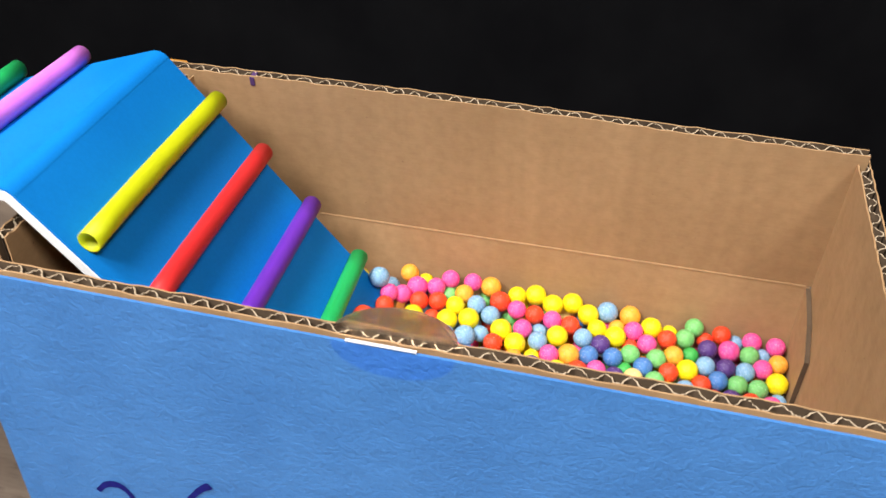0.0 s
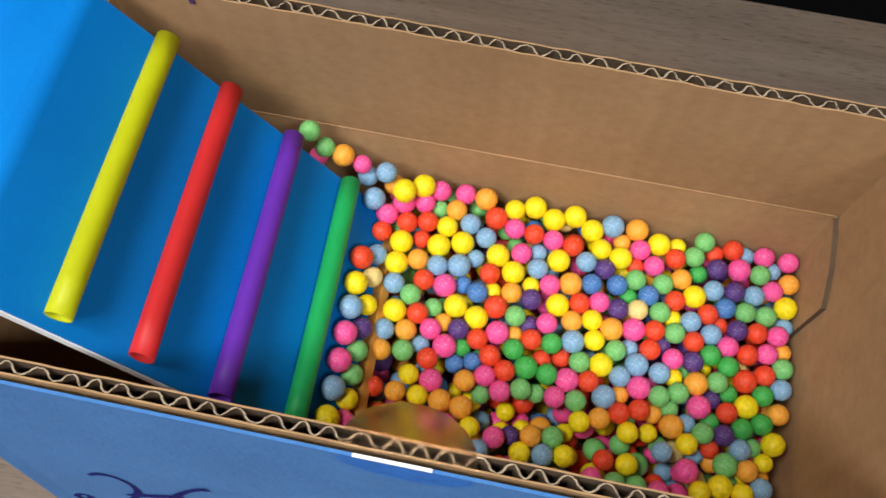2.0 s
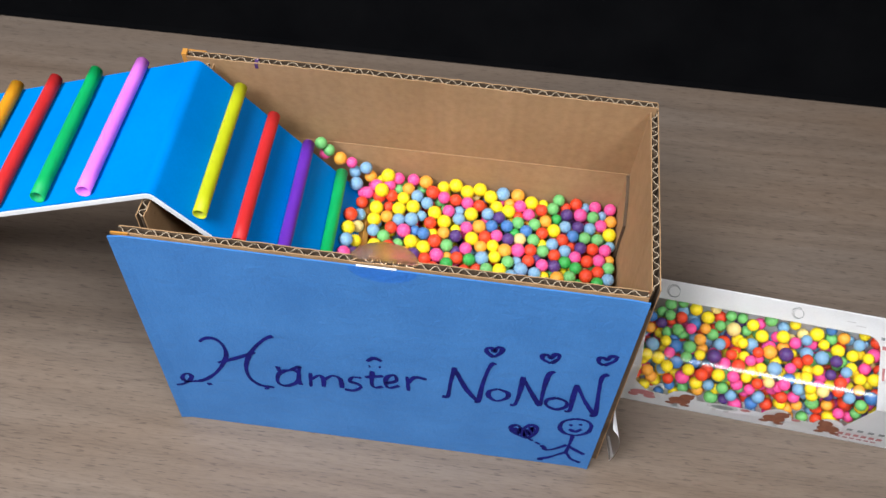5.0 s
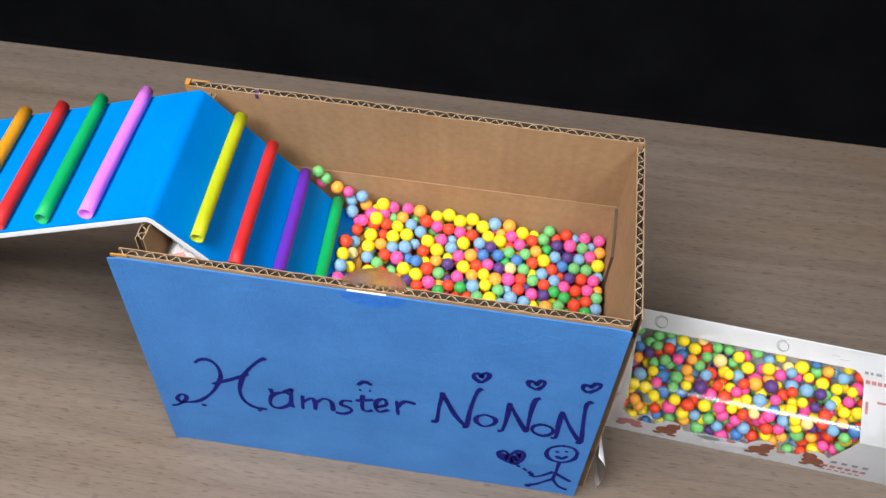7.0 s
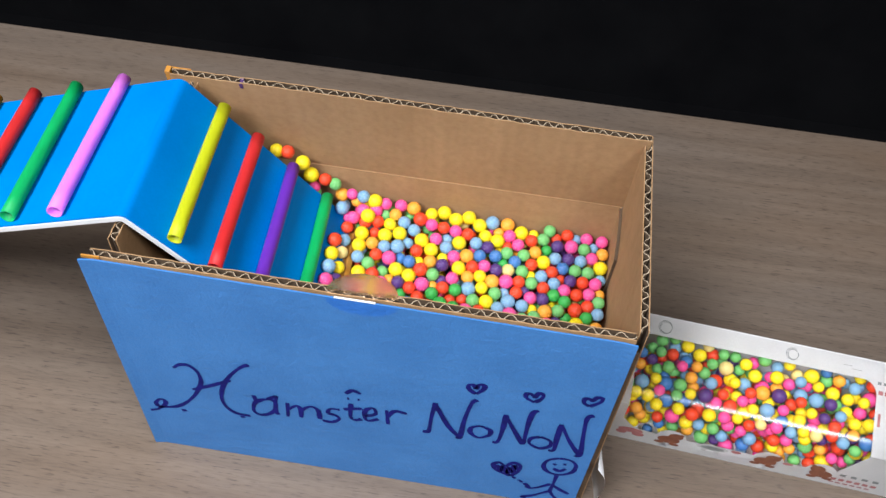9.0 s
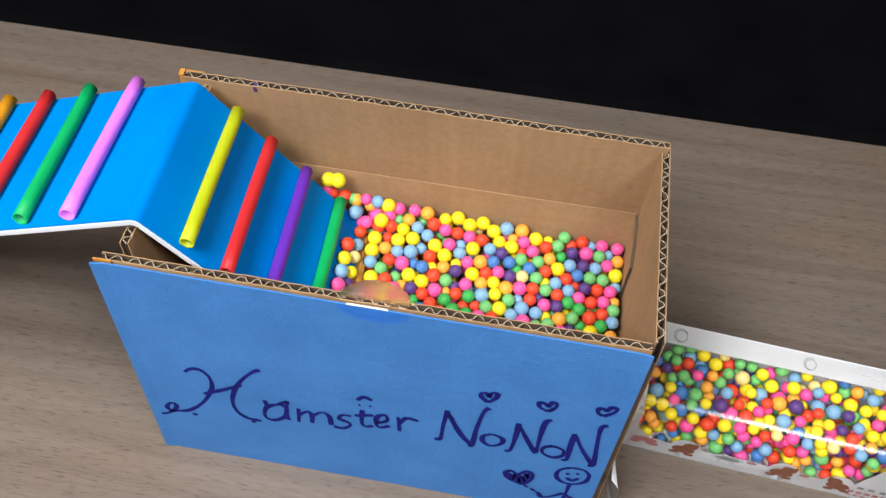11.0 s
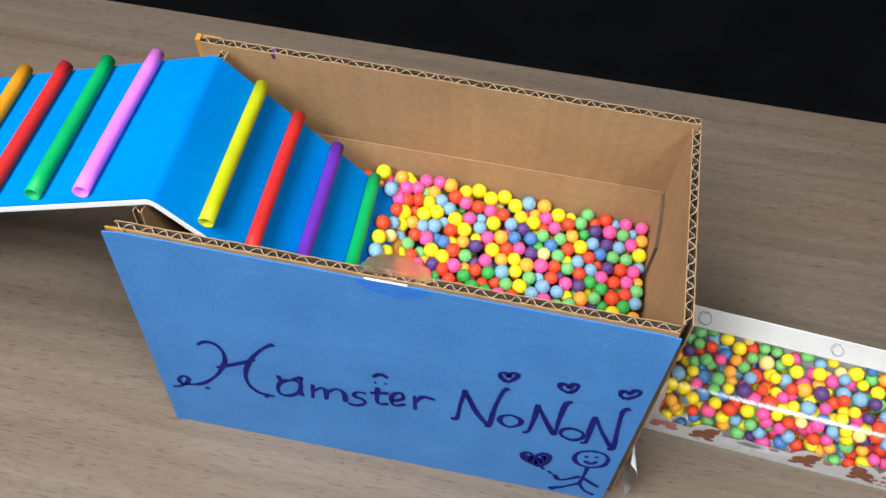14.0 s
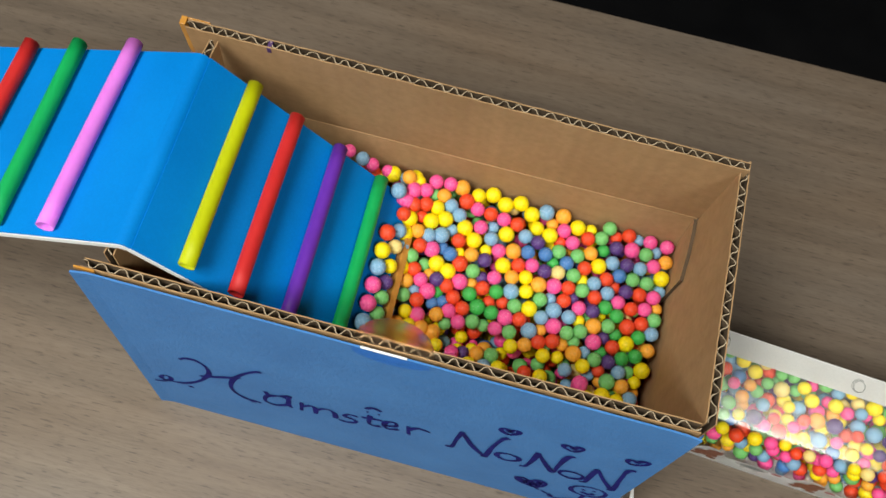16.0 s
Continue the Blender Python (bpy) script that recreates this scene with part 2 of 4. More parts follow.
def box(x0, x1, y0, y1, z0, z1, bevel=0.0):
    return slab(bmesh.new(), x0, x1, y0, y1, z0, z1, bevel)


def prism(outline, x0, x1):
    """A closed outline in y, z drawn out along x."""
    bm = bmesh.new()
    a = [bm.verts.new((x0, y, z)) for y, z in outline]
    b = [bm.verts.new((x1, y, z)) for y, z in outline]
    n = len(outline)
    for i in range(n):
        bm.faces.new((a[i], a[(i + 1) % n], b[(i + 1) % n], b[i]))
    bm.faces.new(a[::-1])
    bm.faces.new(b)
    bmesh.ops.recalc_face_normals(bm, faces=bm.faces)
    return bm


def tube(length, radius, wall, sides=20, ragged=0.0, seed=0):
    """A hollow drinking straw along y from 0, with a slightly uneven cut."""
    rng = random.Random(seed)
    bm = bmesh.new()
    rings = []
    steps = 9
    sag = rng.uniform(-0.0005, 0.0005)
    for r in (radius, radius - wall):
        col = []
        for k in range(steps):
            y = length * k / (steps - 1)
            bend = sag * math.sin(math.pi * k / (steps - 1))
            col.append([bm.verts.new((r * math.cos(t) + bend, y + (ragged * math.sin(t + seed) if k in (0, steps - 1) else 0), r * math.sin(t)))
                        for t in (2 * math.pi * i / sides for i in range(sides))])
        rings.append(col)
    for i in range(sides):
        j = (i + 1) % sides
        for k in range(steps - 1):
            bm.faces.new((rings[0][k][i], rings[0][k][j], rings[0][k + 1][j], rings[0][k + 1][i]))
            bm.faces.new((rings[1][k][j], rings[1][k][i], rings[1][k + 1][i], rings[1][k + 1][j]))
        bm.faces.new((rings[0][0][j], rings[0][0][i], rings[1][0][i], rings[1][0][j]))
        bm.faces.new((rings[0][-1][i], rings[0][-1][j], rings[1][-1][j], rings[1][-1][i]))
    bmesh.ops.recalc_face_normals(bm, faces=bm.faces)
    return bm


def smooth_line(pts, per=6):
    out = []
    n = len(pts)
    for i in range(n - 1):
        p0, p1, p2, p3 = pts[max(i - 1, 0)], pts[i], pts[i + 1], pts[min(i + 2, n - 1)]
        for k in range(per):
            t = k / per
            out.append(tuple(0.5 * (2 * b + (c - a) * t + (2 * a - 5 * b + 4 * c - d) * t * t + (3 * b - a - 3 * c + d) * t ** 3)
                             for a, b, c, d in zip(p0, p1, p2, p3)))
    out.append(tuple(pts[-1]))
    return out


def ribbon(bm, line, width, y, seed=0):
    """A marker stroke on the plane y, with the uneven width of a felt tip; line in x, z."""
    rng = random.Random(seed)
    left, right = [], []
    n = len(line)
    phase = rng.uniform(0, 6)
    for i, (x, z) in enumerate(line):
        a, b = line[max(i - 1, 0)], line[min(i + 1, n - 1)]
        d = Vector((b[0] - a[0], b[1] - a[1]))
        d = d.normalized() if d.length > 1e-9 else Vector((1, 0))
        w = 0.5 * width * (1 + 0.22 * math.sin(0.35 * i + phase) + rng.uniform(-0.08, 0.08)) * (0.75 if i in (0, n - 1) else 1)
        yy = y - 0.000004 * (seed % 40)
        left.append(bm.verts.new((x - d.y * w, yy, z + d.x * w)))
        right.append(bm.verts.new((x + d.y * w, yy, z - d.x * w)))
    for i in range(n - 1):
        bm.faces.new((left[i], left[i + 1], right[i + 1], right[i]))
    return bm


def empty(name, m):
    ob = new(name)
    ob.empty_display_size = 0.02
    ob.matrix_world = m
    return ob


# ---------------------------------------------------------------- the room
tagged(part("floor", box(-3, 3, -2.66, 1.36, -0.78, -0.74), BLACK), "very dark floor round the desk", kind="structure")
tagged(part("wall_north", box(-3, 3, 1.30, 1.36, -0.74, 1.70), BLACK), "black wall behind the desk", kind="structure")
tagged(part("wall_south", box(-3, 3, -2.66, -2.6, -0.74, 1.70), GREY_WALL), "plain grey wall", kind="structure")
tagged(part("wall_west", box(-3.06, -3, -2.6, 1.36, -0.74, 1.70), GREY_WALL), "plain grey wall", kind="structure")
tagged(part("wall_east", box(3, 3.06, -2.6, 1.36, -0.74, 1.70), BLACK), "black wall beside the desk", kind="structure")
tagged(part("ceiling", box(-3.06, 3.06, -2.66, 1.36, 1.70, 1.76), CEILING), "plain white ceiling", kind="structure")

desk = tagged(empty("desk", pose(0, 0, 0)), "grey-brown oak desk with a straight back edge", "desk")
part("desktop", box(-1.15, 1.25, -0.75, 0.421, -0.032, 0.0, 0.0015), OAK, desk, "grey-brown wood grain top")
for x in (-1.08, 1.18):
    for y in (-0.68, 0.355):
        part("leg", box(x - 0.025, x + 0.025, y - 0.025, y + 0.025, -0.74, -0.032, 0.003), OAK, desk)

# ---------------------------------------------------------------- the corrugated box
L, W, T = 0.297, 0.142, 0.005
PITCH = 0.0083


def flute(bm, a, b, top, depth, thick, amp, seed):
    """The wavy inner sheet of corrugated board, seen on a cut edge: from a to b in x, y."""
    rng = random.Random(seed)
    a, b = Vector((*a, 0)), Vector((*b, 0))
    run = (b - a).length
    d = (b - a).normalized()
    nrm = Vector((-d.y, d.x, 0))
    n = int(run / PITCH * 14)
    wob = [rng.uniform(0.62, 1.0) for _ in range(n // 14 + 3)]
    prev = None
    for i in range(n + 1):
        s = run * i / n
        k = i / 14
        w = wob[int(k)] * (1 - k % 1) + wob[int(k) + 1] * (k % 1)
        raw = math.sin(2 * math.pi * k + 0.8 * math.sin(1.7 * k + seed) + 0.5 * math.sin(0.63 * k + 2 * seed))
        o = amp * (0.55 + 0.45 * w) * math.copysign(abs(raw) ** 0.7, raw)
        p = a + d * s + nrm * o
        zt = top(s / run) - 0.0003 + rng.uniform(-0.0005, 0.0004)
        sl = math.cos(2 * math.pi * k) * amp * 2 * math.pi / PITCH
        t = (d + nrm * sl).normalized()
        side = Vector((-t.y, t.x, 0)) * thick * 0.5
        cur = [bm.verts.new((*(p + side).to_2d(), zt)), bm.verts.new((*(p - side).to_2d(), zt)),
               bm.verts.new((*(p - side).to_2d(), zt - depth)), bm.verts.new((*(p + side).to_2d(), zt - depth))]
        if prev:
            for u in range(4):
                # pale cut edge on top, painted cavity shade on the other faces
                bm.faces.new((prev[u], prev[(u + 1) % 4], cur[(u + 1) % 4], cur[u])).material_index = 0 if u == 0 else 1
        prev = cur
    bmesh.ops.recalc_face_normals(bm, faces=bm.faces)


def sheet(bm, a, b, off0, off1, z0, top, steps=60, seed=0, bow=0.0, inside=-1):
    """One liner of the board, with a ragged top edge."""
    rng = random.Random(seed)
    a, b = Vector((*a, 0)), Vector((*b, 0))
    d = (b - a).normalized()
    nrm = Vector((-d.y, d.x, 0))
    prev = None
    for i in range(steps + 1):
        f = i / steps
        p = a.lerp(b, f) + nrm * bow * math.sin(math.pi * f)
        zt = top(f) + rng.uniform(-0.0004, 0.0004)
        cur = [bm.verts.new((*(p + nrm * o).to_2d(), z)) for o, z in ((off0, zt), (off1, zt), (off1, z0), (off0, z0))]
        if prev:
            for u in range(4):
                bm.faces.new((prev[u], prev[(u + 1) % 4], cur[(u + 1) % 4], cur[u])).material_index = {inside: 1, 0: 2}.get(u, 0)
        else:
            bm.faces.new(cur)
        prev = cur
    bm.faces.new(prev[::-1])
    bmesh.ops.recalc_face_normals(bm, faces=bm.faces)


def board_wall(name, a, b, top, parent, z0=0.0, seed=0, label=""):
    """A wall of corrugated board whose faces lie T apart, to the left of a -> b."""
    bm = bmesh.new()
    # inward liner faces take the shade-darkened brown, outer ones plain kraft
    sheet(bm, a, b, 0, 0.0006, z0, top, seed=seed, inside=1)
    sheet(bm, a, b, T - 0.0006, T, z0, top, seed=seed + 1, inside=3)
    wall = part(name, bm, [KRAFT, SHADED_MEDIUM, KRAFT], parent, label)
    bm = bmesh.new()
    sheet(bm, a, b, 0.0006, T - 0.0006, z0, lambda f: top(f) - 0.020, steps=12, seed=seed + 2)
    part("board_core", bm, SHADED_CORE, wall)
    d = (Vector(b) - Vector(a)).normalized()
    mid = Vector((-d.y, d.x)) * T * 0.5
    bm = bmesh.new()
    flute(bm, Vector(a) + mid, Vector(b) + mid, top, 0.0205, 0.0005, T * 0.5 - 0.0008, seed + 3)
    part("corrugated_edge", bm, [KRAFT_EDGE, SHADED_MEDIUM], wall, "pale wavy cut edge of the cardboard", smooth=False)
    return wall


carton = tagged(empty("cardboard_box", pose(0, 0, 0)),
                "open corrugated cardboard box with blue card front on the desk", "box")
front = board_wall("front_wall", (0.004, 0.001), (L - 0.001, 0.001), lambda f: 0.2165 - 0.003 * f, carton, seed=10)
back = board_wall("back_wall", (0.004, 0.1475), (0.2970, 0.1475), lambda f: 0.1515, carton, seed=20)
right = board_wall("right_wall", (L + 0.0055, 0.007), (L + 0.0055, 0.1470), lambda f: 0.2135 + 0.006 * f, carton, seed=30)
left = board_wall("left_wall", (0.020, 0.007), (0.022, 0.1350), lambda f: 0.2255 - 0.001 * f, carton, seed=40)
part("bottom", box(0.022, L + 0.0002, 0.0066, 0.1472, 0.0005, 0.005), KRAFT, carton)
# tab of the back wall folded onto the right wall, its cut edge showing
bm = prism([(0.1470, 0.1515), (0.1405, 0.1510), (0.1260, 0.1470), (0.1125, 0.1385), (0.1155, 0.1050), (0.1170, 0.0060), (0.1470, 0.0060)], 0.2953, 0.2973)
for f in bm.faces:
    f.material_index = 0 if abs(f.normal.x) > 0.7 else 1
part("corner_tab", bm, [KRAFT, SHADED_MEDIUM], carton, "cardboard tab with a brown cut edge")
# upper part of the back wall, folded inwards along a score
LEAN_IN = math.degrees(math.atan2(0.0100, 0.0735))
upper = board_wall("upper_back_wall", (0.0, 0.0), (L + 0.001, 0.0), lambda f: 0.0740 - 0.001 * f + 0.0008 * math.sin(5 * f), carton, seed=24, label="upper back wall leaning in from its scored fold")
upper.matrix_basis = Matrix.Translation((0.003, 0.1477, 0.1520)) @ pose(0, 0, 0, LEAN_IN)
for name, x0, x1, y0, y1, z0, z1 in (("packing_tape", 0.0, 0.012, T + 0.0003, T + 0.0009, 0.0, 0.0745), ("packing_tape", -0.0035, -0.0003, 0.001, T + 0.0009, 0.02, 0.0748)):
    tape = part(name, box(x0, x1, y0, y1, z0, z1, 0.0002), AMBER, carton, "amber packing tape on the rim")
    tape.matrix_basis = upper.matrix_basis
mark = part("ink_mark", box(0.0440, 0.0462, -0.0004, T + 0.0002, 0.0700, 0.0741, 0.0002), PURPLE_INK, carton, "purple ink mark on the rim")
mark.matrix_basis = upper.matrix_basis
part("rim_tape", box(0.001, 0.011, 0.0, 0.0009, 0.2150, 0.2172), AMBER, carton, "amber tape on the front rim")
bead = part("score_line", box(0.0, 0.2925, -0.0001, 0.0006, -0.0005, 0.0005, 0.0002), KRAFT, carton, "scored fold line")
bead.matrix_basis = Matrix.Translation((0.003, 0.1474, 0.1518))

# blue card glued on the front, a little wider than the board at the top
bm = bmesh.new()
nx, nz = 40, 16
layers = []
for depth in (-0.0016, -0.0006):
    grid = []
    for j in range(nz + 1):
        f = j / nz
        row = []
        for i in range(nx + 1):
            g = i / nx
            x0, x1 = -0.0035 + 0.0035 * f, 0.2955 + 0.0015 * f
            bend = -0.0012 * max(0, (0.03 - g) / 0.03) ** 2 - 0.0008 * max(0, (g - 0.96) / 0.04) ** 2
            row.append(bm.verts.new((x0 + (x1 - x0) * g, depth + bend, 0.0006 + f * (0.2156 - 0.0032 * g))))
        grid.append(row)
    layers.append(grid)
for grid in layers:
    for j in range(nz):
        for i in range(nx):
            bm.faces.new((grid[j][i], grid[j][i + 1], grid[j + 1][i + 1], grid[j + 1][i]))
fr, bk = layers
for i in range(nx):
    for j in (0, nz):
        bm.faces.new((fr[j][i], fr[j][i + 1], bk[j][i + 1], bk[j][i]))
for j in range(nz):
    for i in (0, nx):
        bm.faces.new((fr[j][i], fr[j + 1][i], bk[j + 1][i], bk[j][i]))
bmesh.ops.recalc_face_normals(bm, faces=bm.faces)
blue_card = part("blue_card", bm, BLUE_PAPER, carton, "blue card front with marker writing", smooth=False)

stroke_count = [0]


def write(name, *strokes):
    """One drawn letter or doodle on the blue card; strokes in tenths of a millimetre from the lower corner."""
    bm = bmesh.new()
    for pts in strokes:
        stroke_count[0] += 1
        line = smooth_line([(x * 1e-4, z * 1e-4) for x, z in pts])
        ribbon(bm, line, 0.0031 if name == "capital_n" else 0.0029, -0.00185 - 0.00004 * (stroke_count[0] % 4), stroke_count[0])
    return part(name, bm, INK, blue_card)


write("capital_h", [(-28, 500), (27, 496), (95, 532), (160, 623), (158, 676), (121, 666), (92, 605), (113, 565), (163, 578), (228, 604), (298, 668), (375, 777), (434, 900), (470, 1013), (465, 1126), (420, 1190), (359, 1179), (314, 1129)],
      [(392, 885), (532, 979), (670, 1084)],
      [(814, 1313), (758, 1265), (678, 1147), (615, 1009), (577, 851), (588, 723), (648, 649), (741, 642)],
      [(261, 563), (296, 573)],
      [(668, 604), (700, 613)])
write("letter_a", [(908, 916), (837, 889), (789, 820), (777, 715), (827, 684), (903, 749), (937, 859), (908, 916)],
      [(798, 938), (811, 856), (849, 892)],
      [(885, 910), (947, 968), (936, 902), (924, 768), (940, 723)])
write("letter_m", [(1014, 905), (1000, 718)],
      [(1011, 818), (1069, 886), (1094, 848), (1089, 737)],
      [(1098, 836), (1161, 906), (1209, 873), (1214, 755)])
write("letter_s", [(1353, 923), (1293, 916), (1274, 859), (1322, 837), (1343, 798), (1294, 740), (1230, 741)])
write("letter_t", [(1428, 1031), (1419, 856), (1445, 819), (1490, 845)],
      [(1377, 941), (1498, 986)],
      [(1399, 1147), (1444, 1199), (1493, 1171)],
      [(1406, 1087), (1419, 1087)],
      [(1472, 1096), (1485, 1095)])
write("letter_e", [(1514, 895), (1581, 944), (1571, 1013), (1526, 985), (1509, 903), (1531, 838), (1599, 883)])
write("letter_r", [(1652, 1018), (1661, 834)],
      [(1657, 925), (1703, 1019), (1780, 1009)])
write("capital_n", [(1884, 819), (1921, 830), (1933, 1016), (1953, 1209)],
      [(1954, 1189), (2034, 958), (2115, 812)],
      [(2097, 807), (2123, 823), (2137, 1050), (2166, 1264), (2197, 1324)])
write("letter_o", [(2238, 1005), (2187, 965), (2185, 894), (2239, 846), (2301, 900), (2302, 970), (2238, 1005)])
write("capital_n", [(2330, 818), (2362, 836), (2378, 1017), (2382, 1199)],
      [(2384, 1179), (2451, 1007), (2520, 849)],
      [(2523, 863), (2521, 1090), (2532, 1267), (2564, 1308)])
write("letter_o", [(2613, 986), (2559, 945), (2561, 874), (2627, 834), (2683, 882), (2678, 952), (2613, 986)])
write("capital_n", [(2683, 827), (2715, 841), (2713, 1014), (2714, 1185)],
      [(2714, 1185), (2791, 992), (2875, 828)],
      [(2850, 816), (2882, 839), (2860, 1098), (2848, 1303), (2881, 1352)])
write("heart", [(2184, 1387), (2140, 1434), (2137, 1479), (2165, 1486), (2184, 1453), (2196, 1501), (2225, 1501), (2224, 1455), (2184, 1387)])
write("heart", [(2527, 1397), (2475, 1434), (2470, 1479), (2498, 1486), (2522, 1454), (2536, 1504), (2563, 1503), (2562, 1457), (2527, 1397)])
write("heart", [(2835, 1450), (2800, 1479), (2798, 1525), (2825, 1531), (2844, 1514), (2860, 1559), (2893, 1556), (2885, 1509), (2835, 1450)])
write("solid_heart", [(2486, 368), (2387, 429), (2364, 507), (2400, 547), (2444, 511), (2489, 573), (2537, 548), (2535, 459), (2486, 368)],
      [(2387, 504), (2423, 415), (2426, 506), (2468, 388), (2466, 498), (2502, 419), (2499, 537), (2525, 471)],
      [(2503, 363), (2529, 340)],
      [(2549, 331), (2581, 300)],
      [(2595, 294), (2630, 242)])
write("doodle", [(2769, 736), (2702, 684), (2685, 592), (2724, 516), (2802, 500), (2871, 560), (2889, 653), (2846, 726), (2769, 736)],
      [(2743, 634), (2763, 649)],
      [(2801, 665), (2824, 663)],
      [(2750, 583), (2794, 557), (2828, 606)],
      [(2786, 485), (2782, 346), (2774, 229)],
      [(2766, 342), (2698, 263), (2644, 225), (2610, 246)],
      [(2766, 342), (2838, 275), (2904, 227)],
      [(2774, 229), (2711, 161), (2669, 114), (2602, 66), (2632, 59)],
      [(2774, 229), (2823, 131), (2894, 88)])

# frosted round tape stuck over the front rim
bm = bmesh.new()
for name, mat, stuck in (("tape_disc", FROSTED, False), ("tape_foot", BLUE_PAPER, True)):
    bm = bmesh.new()
    rim = []
    for k in range(29):
        a = math.pi * k / 28
        x, reach = 0.1525 + 0.0190 * math.cos(a), math.sin(a)
        rim.append((x, -0.0024, 0.2150 - 0.0110 * reach) if stuck else (x, 0.0008 + 0.0150 * reach, 0.2178 - 0.0015 * reach))
    f = bm.faces.new([bm.verts.new(p) for p in rim])
    bmesh.ops.solidify(bm, geom=[f], thickness=0.0004)
    part(name, bm, mat, carton, "" if stuck else "frosted round sticker folded over the rim").visible_shadow = False
# highlight on the tape, modelled as a thin white sliver along the rim
part("tape_glint", box(0.138, 0.160, -0.0019, -0.0008, 0.21525, 0.21555), WHITE_CARD, carton, "white sliver standing for the glint of tape on the rim")

# torn white paper hanging at the foot of the right wall
bm = bmesh.new()
prev = None
for k in range(9):
    t = k / 8
    y = 0.006 + 0.003 * math.sin(3 * t)
    xo = 0.0065 + 0.010 * math.sin(2.4 * t)
    z = 0.062 - 0.054 * t
    cur = [bm.verts.new((L + xo, y - 0.006 * (1 - 0.4 * t), z)), bm.verts.new((L + 0.0045 + 0.4 * xo, y + 0.02, z + 0.002))]
    if prev:
        bm.faces.new((prev[0], prev[1], cur[1], cur[0]))
    prev = cur
bmesh.ops.solidify(bm, geom=list(bm.faces), thickness=0.0004)
part("paper_scrap", bm, WHITE_CARD, carton, "torn white paper edge", smooth=True)

# ---------------------------------------------------------------- the ramp
RX, RY, RZ = 0.0197, 0.0671, 0.2345
YAW, ROLL = 2.7, -0.6
STEEP, GENTLE = 49.4, 16.4
ramp = tagged(empty("straw_ramp", pose(RX, RY, RZ, ROLL, 0, YAW)),
              "bent white foam-board ramp covered in blue with coloured straw rungs", "ramp")
Y0, Y1 = -0.0510, 0.0592
BOARD = 0.0042
FOLD = 0.0042


def slope_board(name, length, turn, straws, parent, label, curl):
    """A length of ramp: along its own +x from the fold, tilted by turn about y."""
    rest = pose(0, 0, 0, 0, turn, 0)
    bm = bmesh.new()
    slab(bm, FOLD, length, Y0, Y1, -BOARD, -0.0006, 0.0004)
    board = part(name, bm, FOAM_BOARD, parent, label)
    board.matrix_basis = rest
    bm = bmesh.new()
    slab(bm, FOLD, length, Y0 + 0.0003, Y1 - 0.0003, -0.0005, 0.0005)
    part("blue_cover", bm, RAMP_BLUE, board, "bright blue cover")
    for n, (s, y, ln, skew, kind) in enumerate(straws):
        bm = tube(ln, 0.0041, 0.0005, ragged=0.0004, seed=n + 3)
        st = part("straw", bm, STRAW[kind], board, kind + " plastic straw", smooth=True)
        st.matrix_basis = pose(s, Y0 + y, 0.0046, 0, 0, skew)
    return board


down = slope_board("descending_board", 0.1555, STEEP, [
    (0.0298, 0.0035, 0.1065, 0.0, "yellow"), (0.0585, 0.003, 0.1060, 0.0, "red"),
    (0.0900, 0.002, 0.1070, 0.0, "purple"), (0.1225, 0.002, 0.1060, 0.0, "green")], ramp, "steep blue slope into the box", 0)
up = slope_board("ascending_board", 0.822, 180 - GENTLE, [], ramp, "long blue slope up from the desk", 0)

up.matrix_basis = pose(0, 0, 0, 0, -GENTLE, 0) @ Matrix.Translation((-0.822 - FOLD, 0, 0))
for s, y, ln, skew, kind in [(0.0398, 0.003, 0.1085, -1.0, "pink"), (0.0696, 0.003, 0.1075, 0.6, "green"), (0.0995, 0.002, 0.1080, 0.4, "red"),
                             (0.1285, 0.003, 0.1075, 0.8, "orange"), (0.158, 0.003, 0.1075, 0.8, "purple")]:
    st = part("straw", tube(ln, 0.0041, 0.0005, ragged=0.0004, seed=int(s * 1000)), STRAW[kind], up, kind + " plastic straw", smooth=True)
    st.matrix_basis = pose(0.822 + FOLD - s, Y0 + y, 0.0046, 0, 0, skew)
